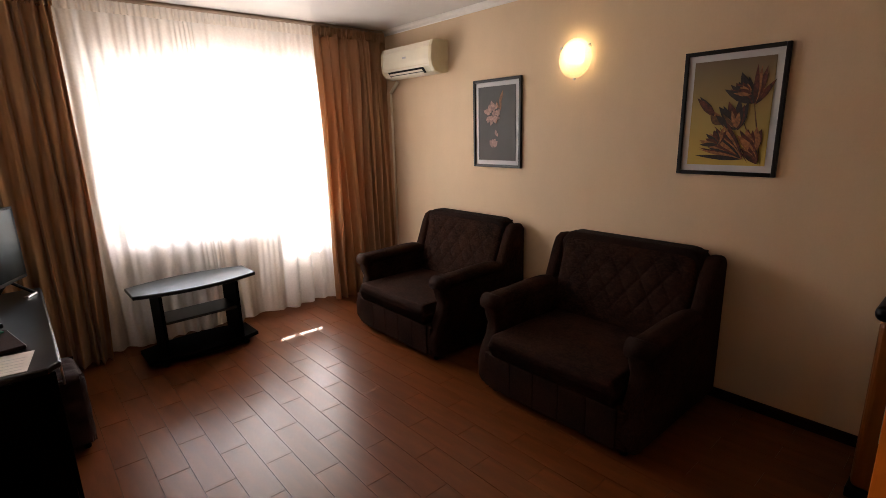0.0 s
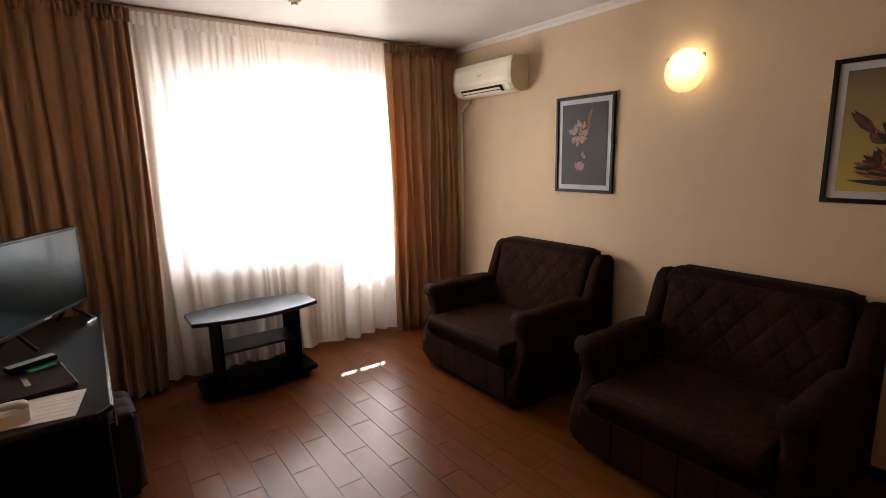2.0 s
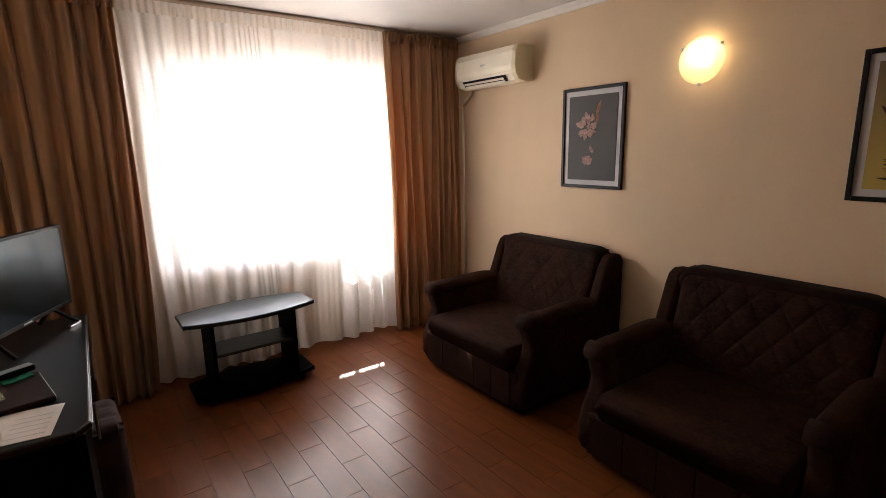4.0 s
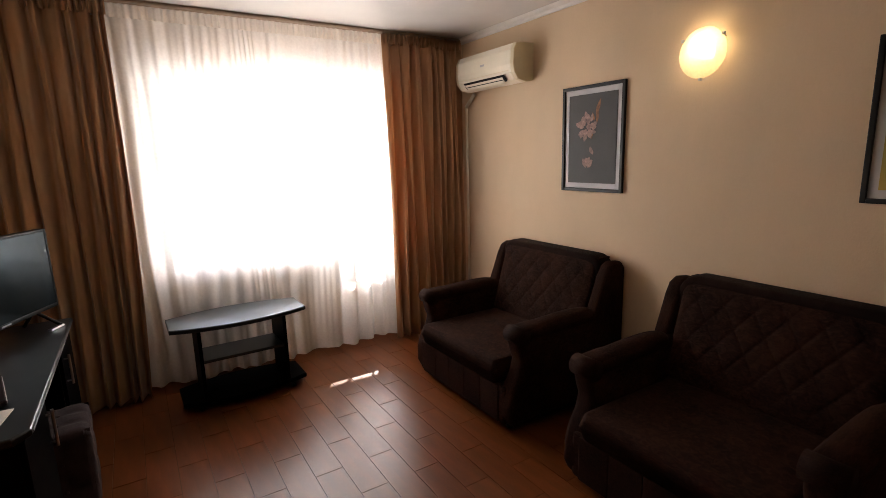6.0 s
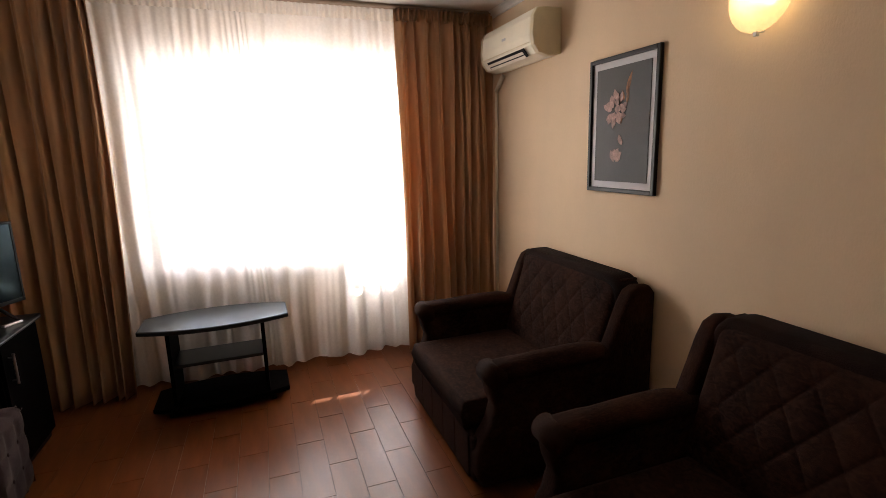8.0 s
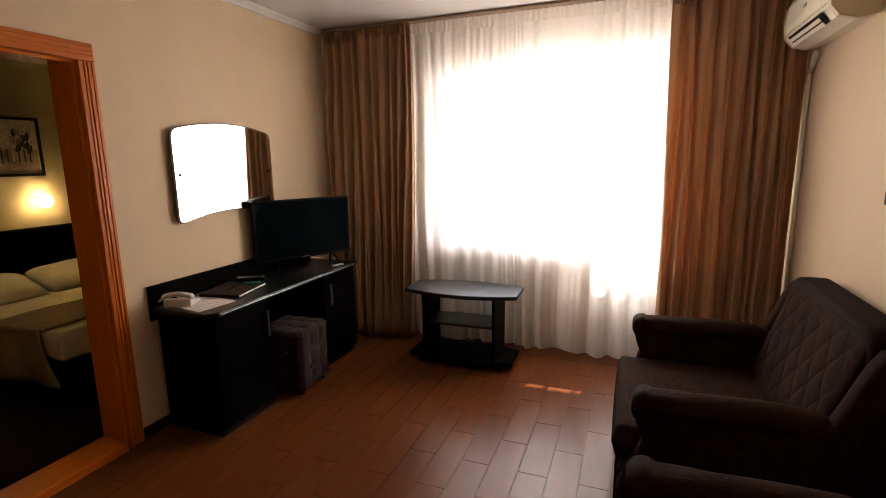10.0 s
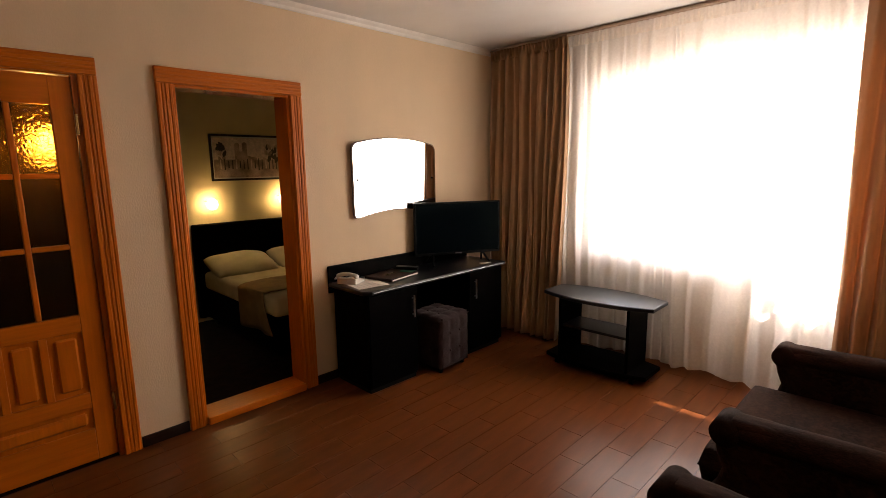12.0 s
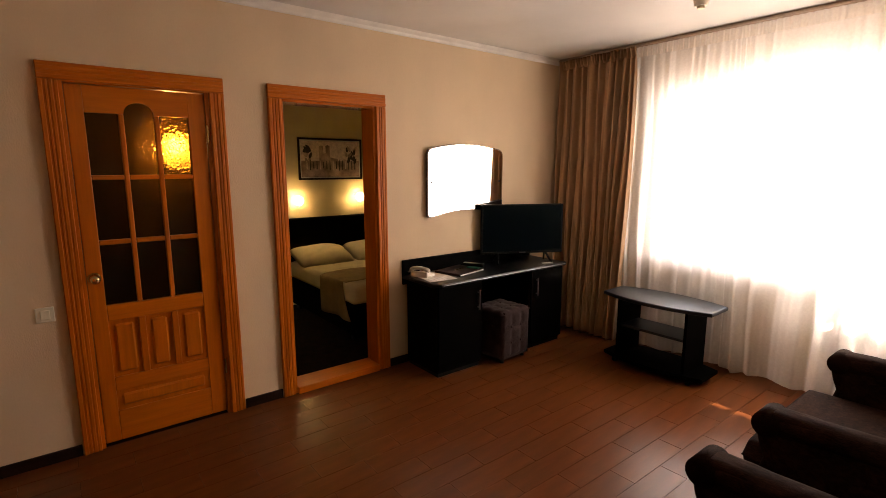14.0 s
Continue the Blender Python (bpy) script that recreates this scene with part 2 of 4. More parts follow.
def prism(outline, axis, a0, a1, bevel=0.0, seg=2):
    """A closed outline in the two other axes, drawn out along one axis from a0 to a1."""
    b = bmesh.new()

    def at(p, q, a):
        return {"x": (a, p, q), "y": (p, a, q), "z": (p, q, a)}[axis]
    lo = [b.verts.new(at(p, q, a0)) for p, q in outline]
    hi = [b.verts.new(at(p, q, a1)) for p, q in outline]
    k = len(outline)
    caps = [b.faces.new(lo), b.faces.new(hi)]
    for i in range(k):
        b.faces.new((lo[i], lo[(i + 1) % k], hi[(i + 1) % k], hi[i]))
    bmesh.ops.recalc_face_normals(b, faces=b.faces)
    if bevel:
        es = list({e for f in caps for e in f.edges})
        bmesh.ops.bevel(b, geom=es, offset=bevel, segments=seg, profile=0.5, affect="EDGES", clamp_overlap=True)
    return b


def rod(p, q, r, seg=12, r2=None, bm=None):
    b = bm or bmesh.new()
    p, q = Vector(p), Vector(q)
    d = q - p
    m = Matrix.Translation((p + q) / 2) @ d.to_track_quat("Z", "Y").to_matrix().to_4x4()
    bmesh.ops.create_cone(b, cap_ends=True, segments=seg, radius1=r, radius2=r if r2 is None else r2, depth=d.length, matrix=m)
    return b


def ball(c, r, scale=(1, 1, 1), seg=16, bm=None):
    b = bm or bmesh.new()
    bmesh.ops.create_uvsphere(b, u_segments=seg, v_segments=seg // 2, radius=r, matrix=Matrix.LocRotScale(c, None, scale))
    return b


def grid(nu, nv, fn, thick=0.0):
    """A sheet of nu by nv cells from fn(u, v), both 0 to 1; with a thickness a closed one, fn taking a third value 0 or 1."""
    b = bmesh.new()
    if not thick:
        vs = [[b.verts.new(fn(i / nu, j / nv)) for j in range(nv + 1)] for i in range(nu + 1)]
        for i in range(nu):
            for j in range(nv):
                b.faces.new((vs[i][j], vs[i + 1][j], vs[i + 1][j + 1], vs[i][j + 1]))
        return b
    vs = [[[b.verts.new(fn(i / nu, j / nv, s)) for j in range(nv + 1)] for i in range(nu + 1)] for s in (0, 1)]
    for s in (0, 1):
        for i in range(nu):
            for j in range(nv):
                b.faces.new((vs[s][i][j], vs[s][i + 1][j], vs[s][i + 1][j + 1], vs[s][i][j + 1]))
    for i in range(nu):
        for j in (0, nv):
            b.faces.new((vs[0][i][j], vs[0][i + 1][j], vs[1][i + 1][j], vs[1][i][j]))
    for j in range(nv):
        for i in (0, nu):
            b.faces.new((vs[0][i][j], vs[0][i][j + 1], vs[1][i][j + 1], vs[1][i][j]))
    return b


def wall(name, axis, a0, a1, u0, u1, z0, z1, holes, material):
    """A wall slab across an axis from a0 to a1, along u, with holes (u0, u1, z0, z1) right through it."""
    us = sorted({u0, u1, *[h[0] for h in holes], *[h[1] for h in holes]})
    zs = sorted({z0, z1, *[h[2] for h in holes], *[h[3] for h in holes]})
    b = bmesh.new()
    for ua, ub in zip(us, us[1:]):
        for za, zb in zip(zs, zs[1:]):
            if any(h[0] <= ua and ub <= h[1] and h[2] <= za and zb <= h[3] for h in holes):
                continue
            if axis == "x":
                box(a0, a1, ua, ub, za, zb, bm=b)
            else:
                box(ua, ub, a0, a1, za, zb, bm=b)
    bmesh.ops.remove_doubles(b, verts=b.verts, dist=0.0005)
    seen, dead = {}, []
    for f in b.faces:
        c = tuple(round(v, 3) for v in f.calc_center_median())
        if c in seen:
            dead += [f, seen[c]]
        seen[c] = f
    bmesh.ops.delete(b, geom=list(set(dead)), context="FACES")
    return tagged(put(b, name, material), kind="structure")


# ---- the room ----
XW, XE, YN, YS, ZC = -0.645, 2.834, 4.05, -1.10, 2.605
HOLE_DOOR = (-0.072, 0.638, 0.0, 2.045)
HOLE_BED = (1.065, 1.775, 0.0, 2.035)
wall("wall_west", "x", XW - 0.16, XW, YS - 0.15, YN, 0, ZC, [HOLE_DOOR, HOLE_BED], M_WALL)
wall("wall_east", "x", XE, XE + 0.2, YS - 0.15, YN, 0, ZC, [], M_WALL)
wall("wall_north", "y", YN, YN + 0.30, -3.10, XE + 0.2, 0, ZC, [(0.335, 1.585, 0.84, 2.30), (1.61, 2.285, 0.10, 2.30)], M_WALL)
wall("wall_south", "y", YS - 0.15, YS, XW, XE, 0, ZC, [(-0.10, 0.76, 0.0, 2.05)], M_WALL)
tagged(put(box(XW - 0.16, XE + 0.2, YS - 0.15, YN + 0.3, ZC, ZC + 0.15), "ceiling", M_CEIL), kind="structure")
floor = tagged(put(box(XW - 0.02, XE, YS - 0.15, YN + 0.05, -0.12, -0.004), "floor", M_GROUT), kind="structure")


def cornice(name, axis, side, a, u0, u1):
    prof = [(0, 0), (0, -0.046), (0.010, -0.042), (0.016, -0.025), (0.037, -0.012), (0.046, 0)]
    pts = [(a + side * (p + 0.001), ZC - 0.002 + q) for p, q in prof]
    b = prism(pts, "y" if axis == "x" else "x", u0, u1)
    return tagged(put(b, name, M_TRIM_WHITE), kind="structure")


cornice("trim_west", "x", 1, XW, YS, YN)
cornice("trim_east", "x", -1, XE, YS, YN)
for nm, x0, x1, y0, y1 in (("baseboard_west_a", XW, XW + 0.014, YS, -0.157), ("baseboard_west_b", XW, XW + 0.014, 0.728, 0.98),
                           ("baseboard_west_c", XW, XW + 0.014, 1.86, YN), ("baseboard_east", XE - 0.014, XE, YS, YN),
                           ("baseboard_south", 0.84, XE - 0.014, YS, YS + 0.014)):
    tagged(put(box(x0, x1, y0, y1, 0, 0.065, 0.004), nm, M_BASE), kind="structure")


# ---- door frames ----
def casing_piece(b, u0, u1, z0, z1, upright):
    """A moulded board on the west wall: three raised bands over a base."""
    box(XW, XW + 0.020, u0, u1, z0, z1, 0.003, 1, b)
    w = (u1 - u0) if upright else (z1 - z0)
    for k, (f0, f1, h) in enumerate(((0.02, 0.26, 0.0275), (0.34, 0.48, 0.0245), (0.54, 0.74, 0.026), (0.80, 0.98, 0.0235))):
        if upright:
            box(XW + 0.018, XW + h, u0 + f0 * w, u0 + f1 * w, z0 + 0.002, z1 - 0.002, 0.0035, 3, b)
        else:
            box(XW + 0.018, XW + h, u0 + 0.002, u1 - 0.002, z0 + f0 * w, z0 + f1 * w, 0.0035, 3, b)


def casing(name, y0, y1, ztop, w, hole, label, lintel):
    e = empty(name, pose(XW, (y0 + y1) / 2, 0), label, "door frame")
    e["kind"] = "structure"
    inv = e.matrix_world.inverted()
    for nm, u0, u1, z0, z1, up in (("upright", y0, y0 + w, 0, ztop - w, True), ("upright", y1 - w, y1, 0, ztop - w, True), ("head", y0, y1, ztop - w, ztop, False)):
        b = bmesh.new()
        casing_piece(b, u0, u1, z0, z1, up)
        bmesh.ops.transform(b, matrix=inv, verts=b.verts)
        part(nm, b, M_PINE if up else M_PINE_Y, e)
    h0, h1, _, hz = hole
    for nm, b in (("jamb", box(XW - 0.165, XW + 0.004, h0 - 0.001, h0 + 0.022, 0, hz, 0.002)), ("jamb", box(XW - 0.165, XW + 0.004, h1 - 0.022, h1 + 0.001, 0, hz, 0.002)),
                  ("lintel", box(XW - 0.165, XW + 0.004, h0 + 0.022, h1 - 0.022, hz - 0.022, hz + 0.001, 0.002))):
        bmesh.ops.transform(b, matrix=inv, verts=b.verts)
        part(nm, b, M_PINE if nm == "jamb" else lintel, e)
    return e


casing("door_frame", -0.152, 0.723, 2.115, 0.085, HOLE_DOOR, "moulded varnished pine frame around the glazed door", M_PINE_Y)
bed_frame = casing("open_doorway_frame", 0.985, 1.855, 2.115, 0.085, HOLE_BED, "moulded varnished pine frame of the open bedroom doorway", M_PINE_GLOSS)
b = box(XW - 0.165, XW + 0.035, 1.087, 1.753, 0, 0.05, 0.006)
bmesh.ops.transform(b, matrix=bed_frame.matrix_world.inverted(), verts=b.verts)
part("threshold", b, M_PINE_Y, bed_frame, "worn pine threshold board")


def root_of(ob):
    while ob.parent:
        ob = ob.parent
    return ob


def wpart(name, b, material, parent, label="", smooth=False):
    """A part whose mesh was drawn in the world's metres."""
    bmesh.ops.transform(b, matrix=root_of(parent).matrix_basis.inverted(), verts=b.verts)
    return put(b, name, material, parent, smooth, label)


def shift(ob, x=0.0, y=0.0, z=0.0):
    """Moves a finished thing with all its parts."""
    ob.location += Vector((x, y, z))


# ---- window, balcony door and what lies outside ----
win = empty("window_1", pose(1.05, 4.12, 0.84), "white plastic window behind the sheer curtain", "window")
win["kind"] = "structure"
Y0, Y1 = 4.10, 4.17
for nm, x0, x1, z0, z1 in (("frame_side", 0.43, 0.50, 0.84, 2.30), ("frame_side", 1.63, 1.70, 0.84, 2.30), ("frame_top", 0.50, 1.63, 2.23, 2.30), ("frame_bottom", 0.50, 1.63, 0.84, 0.90),
                           ("mullion", 1.03, 1.09, 0.90, 2.23), ("sash_rail", 0.50, 1.03, 2.17, 2.228), ("sash_stile", 0.50, 0.56, 0.90, 2.168), ("sash_rail", 1.09, 1.628, 2.19, 2.228)):
    wpart(nm, box(x0, x1, Y0 + (0.01 if "sash" in nm else 0), Y1, z0, z1, 0.005), M_PVC, win)
for x0, x1 in ((0.56, 1.03), (1.09, 1.63)):
    g = wpart("pane", box(x0, x1, 4.13, 4.136, 0.90, 2.19), M_GLASS, win)
    g.visible_shadow = False
wpart("sill", box(0.38, 1.69, 3.96, 4.10, 0.805, 0.838, 0.008), M_PVC, win, "white window sill")
bdoor = empty("door_2", pose(2.03, 4.12, 0.1), "white plastic balcony door with a glazed upper part", "door")
bdoor["kind"] = "structure"
for nm, x0, x1, z0, z1 in (("frame_side", 1.705, 1.76, 0.10, 2.30), ("frame_side", 2.33, 2.38, 0.10, 2.30), ("frame_top", 1.76, 2.33, 2.25, 2.30), ("frame_bottom", 1.76, 2.33, 0.10, 0.15),
                           ("stile", 1.76, 1.86, 0.15, 2.25), ("stile", 2.27, 2.33, 0.15, 2.25), ("rail", 1.86, 2.27, 2.17, 2.25), ("rail", 1.86, 2.27, 0.62, 0.74), ("rail", 1.86, 2.27, 0.15, 0.27),
                           ("panel", 1.86, 2.27, 0.27, 0.62)):
    wpart(nm, box(x0, x1, Y0 + (0.03 if nm == "panel" else 0), Y1 - (0.02 if nm == "panel" else 0), z0, z1, 0.006), M_PVC, bdoor)
g = wpart("pane", box(1.86, 2.27, 4.13, 4.136, 0.74, 2.17), M_GLASS, bdoor)
g.visible_shadow = False
wpart("handle", box(1.79, 1.815, 4.06, 4.10, 1.05, 1.20, 0.008), M_PVC, bdoor)
wpart("step", box(1.70, 2.38, 4.02, 4.10, 0.0, 0.10, 0.004), M_PVC, bdoor)
shift(win, -0.095)
shift(bdoor, -0.095)
for nm, b, m in (("balcony_floor", box(-1.2, 5.0, 4.35, 5.75, -0.25, 0.02), M_CONCRETE), ("balcony_parapet", box(-1.2, 5.0, 5.60, 5.72, 0.02, 0.92), M_STUCCO),
                 ("balcony_ceiling", box(-1.2, 5.0, 4.35, 5.75, 2.50, 2.70), M_STUCCO), ("balcony_beam", box(-1.2, 5.0, 5.60, 5.72, 2.215, 2.50), M_STUCCO),
                 ("balcony_side_wall", box(5.0, 5.15, 4.35, 5.75, -0.25, 2.70), M_STUCCO), ("balcony_side_wall_far", box(-1.35, -1.2, 4.35, 5.75, -0.25, 2.70), M_STUCCO)):
    tagged(put(b, nm, m), kind="structure")
tagged(put(grid(2, 2, lambda u, v: ((u - 0.5) * 4000, 4.5 + v * 2500, -3.2)), "ground", M_GROUND), kind="structure")


def tree(x, y, h, spread, seed):
    rnd = random.Random(seed)
    e = empty("tree", pose(x, y, -3.2), "leafy green tree beyond the balcony", "tree", "trees outside")
    b = bmesh.new()
    rod((0, 0, 0), (0.1, 0, h * 0.5), 0.16, 10, 0.11, b)
    tips = []
    for k in range(9):
        a, z = k * 2.4, h * (0.32 + 0.05 * k)
        q = (math.cos(a) * spread * rnd.uniform(0.5, 0.9), math.sin(a) * spread * rnd.uniform(0.5, 0.9), z + h * rnd.uniform(0.12, 0.3))
        rod((0.08, 0, z * 0.85), q, 0.05, 7, 0.015, b)
        tips.append(q)
    part("trunk", b, M_BARK, e)
    verts, faces = [], []
    for k in range(5200):
        t = Vector(rnd.choice(tips)) + Vector((rnd.gauss(0, 0.36), rnd.gauss(0, 0.36), rnd.gauss(0, 0.34))) * spread * 0.6
        r = Euler((rnd.uniform(0, 6), rnd.uniform(0, 6), rnd.uniform(0, 6))).to_matrix()
        s = rnd.uniform(0.05, 0.11)
        i = len(verts)
        verts += [t + r @ Vector(p) * s for p in ((0, -1.2, 0), (0.5, 0, 0.1), (0, 1.2, 0), (-0.5, 0, 0.1))]
        faces.append((i, i + 1, i + 2, i + 3))
    me = bpy.data.meshes.new("crown")
    me.from_pydata([tuple(v) for v in verts], [], faces)
    me.materials.append(M_LEAF)
    c = new("crown", me)
    c.parent = e
    return e


tree(-0.6, 11.5, 7.0, 1.7, 1)
tree(-3.2, 13.5, 7.6, 2.0, 2)
tree(1.9, 17.0, 6.2, 1.8, 3)
tree(-6.5, 16.5, 8.0, 2.2, 4)


# ---- radiator, curtains ----
rad = empty("radiator", pose(0.80, 3.99, 0.1), "white ribbed radiator under the window sill", "radiator")
for k in range(9):
    wpart("rib", box(0.42 + 0.084 * k, 0.42 + 0.084 * k + 0.07, 3.945, 4.03, 0.12, 0.62, 0.02, 3), M_WHITE, rad)
for z in (0.17, 0.57):
    wpart("pipe", rod((0.40, 3.99, z), (1.18, 3.99, z), 0.018), M_WHITE, rad)
shift(rad, -0.08)

track = empty("curtain_rail", pose(1.2, 3.82, 2.57), "beige double curtain rail fixed to the ceiling", "curtain rail")
wpart("rail", box(-0.62, 2.825, 3.80, 3.86, 2.583, 2.604, 0.004), M_RAIL, track)
wpart("groove", box(-0.62, 2.825, 3.794, 3.7995, 2.586, 2.592, 0.001), M_RAIL, track)


def uneven(n, seed, spread):
    """Fold count along 0 to 1, with folds of uneven width: returns a function of u."""
    rnd = random.Random(seed)
    ws = [rnd.uniform(1 - spread, 1 + spread) for _ in range(n)]
    edges = [sum(ws[:k]) / sum(ws) for k in range(n + 1)]

    def at(u):
        for k in range(n):
            if u <= edges[k + 1]:
                return k + (u - edges[k]) / (edges[k + 1] - edges[k])
        return float(n)
    return at


def drape(name, x0, x1, folds, seed, lean, label, lining=False):
    rnd = random.Random(seed)
    ph = [rnd.uniform(-0.5, 0.5) for _ in range(40)]
    am = [rnd.uniform(0.45, 1.35) for _ in range(40)]
    lane = uneven(folds, seed + 70, 0.4)

    def fold(u, z):
        k = lane(min(1, max(0, u)))
        i = int(k) % 38
        f = k - int(k)
        a = am[i] * (1 - f) + am[i + 1] * f
        p = ph[i] * (1 - f) + ph[i + 1] * f
        return a * math.sin(2 * math.pi * k + p) + 0.3 * math.sin(4 * math.pi * k + 2 * p + z)

    def fn(u, v, s):
        z = 0.012 + v * 2.566
        top = max(0.0, (z - 2.46) / 0.1)
        amp = 0.037 * (1 - 0.75 * min(1, top)) * (1 + 0.25 * (1 - v))
        pinch = 0.006 * math.sin(2 * math.pi * u * folds * 2.0) * min(1, top)
        sway = lean * (1 - v) ** 2
        x = x0 + (x1 - x0) * u + 0.010 * math.sin(2 * math.pi * u * folds * 0.5 + 5 * v) + sway * u
        y = 3.815 - amp * fold(u, z) * min(1, 6 * u + 0.3) + pinch + 0.012 * math.sin(7 * v + 9 * u) - 0.03 * (1 - v) + 0.004 * s
        return (x, y, z)
    e = empty(name, pose((x0 + x1) / 2, 3.82, 0), label, "curtain", "bronze drapes at the window")
    wpart("cloth", grid(folds * 16, 26, fn, 0.004), M_DRAPE, e, smooth=True)

    def tape(u, v, s):
        return (x0 + (x1 - x0) * u, 3.797 + 0.016 * (1 - v) ** 2 + (0.015 + 0.010 * v) * math.sin(2 * math.pi * u * folds * 2.4 + 1.3 * math.sin(23 * u)) + 0.005 * math.sin(31 * u) + 0.004 * s,
                2.498 + 0.083 * v + 0.004 * v * math.sin(2 * math.pi * u * folds * 2.4 + 0.8))
    if lining:
        wpart("lining", grid(3, 20, lambda u, v, s: (x0 - 0.032 + 0.04 * u + 0.006 * math.sin(8 * v), 3.835 + 0.004 * s - 0.02 * u, 0.02 + 2.52 * v), 0.004), M_LINING, e, "pale lining turned out at the edge", True)
    wpart("pleated_header", grid(folds * 40, 3, tape, 0.004), M_DRAPE, e, smooth=True)
    return e


drape("drape", -0.605, 0.20, 10, 3, -0.05, "floor-length bronze drape gathered beside the window", True)
drape("drape", 2.06, 2.815, 9, 8, 0.0, "floor-length bronze drape gathered beside the air conditioner")


def sheer():
    rnd = random.Random(5)
    ph = [rnd.uniform(-1.2, 1.2) for _ in range(60)]
    am = [rnd.uniform(0.25, 1.5) for _ in range(60)]
    lane = uneven(15, 44, 0.5)

    def fn(u, v):
        z = 0.03 + v * 2.552
        k = lane(u)
        i = int(k)
        f = k - i
        p = ph[i] * (1 - f) + ph[i + 1] * f
        amp = (0.006 + 0.022 * (1 - v)) * (am[i] * (1 - f) + am[i + 1] * f)
        y = 3.870 + amp * math.sin(2 * math.pi * k + p + 0.5 * math.sin(3 * v)) + 0.004 * math.sin(13 * k + 2 * p + 2 * v) + 0.0015 * math.sin(31 * u * 9)
        return (0.12 + 2.04 * u + 0.008 * math.sin(9 * v + k), y, z + 0.012 * math.sin(2 * k) * (1 - v))
    e = empty("sheer_curtain", pose(1.2, 3.87, 0), "floor-length white sheer curtain glowing with daylight", "curtain")
    wpart("cloth", grid(340, 30, fn), M_VOILE, e, smooth=True)

    wpart("bottom_hem", grid(340, 2, lambda u, v: tuple(Vector(fn(u, 0.034 * v)) + Vector((0, 0.003, 0)))), M_VOILE, e, smooth=True)
    for xf, w in ((1.785, 0.034), (1.975, 0.014)):
        def doubled(u, v, xf=xf, w=w):
            k = 3 * u
            return (xf + w * (abs((k % 2) - 1) - 0.5), 3.90 + 0.004 * k, 0.05 + 2.5 * v)
        wpart("doubled_fold", grid(3, 4, doubled), M_VOILE, e)

    def hem(u, v):
        return (0.12 + 2.04 * u, 3.85 + 0.008 * math.sin(2 * math.pi * u * 48), 2.50 + 0.082 * v)
    wpart("header_tape", grid(300, 1, hem), M_HEM, e, smooth=True)
    return e


sheer()


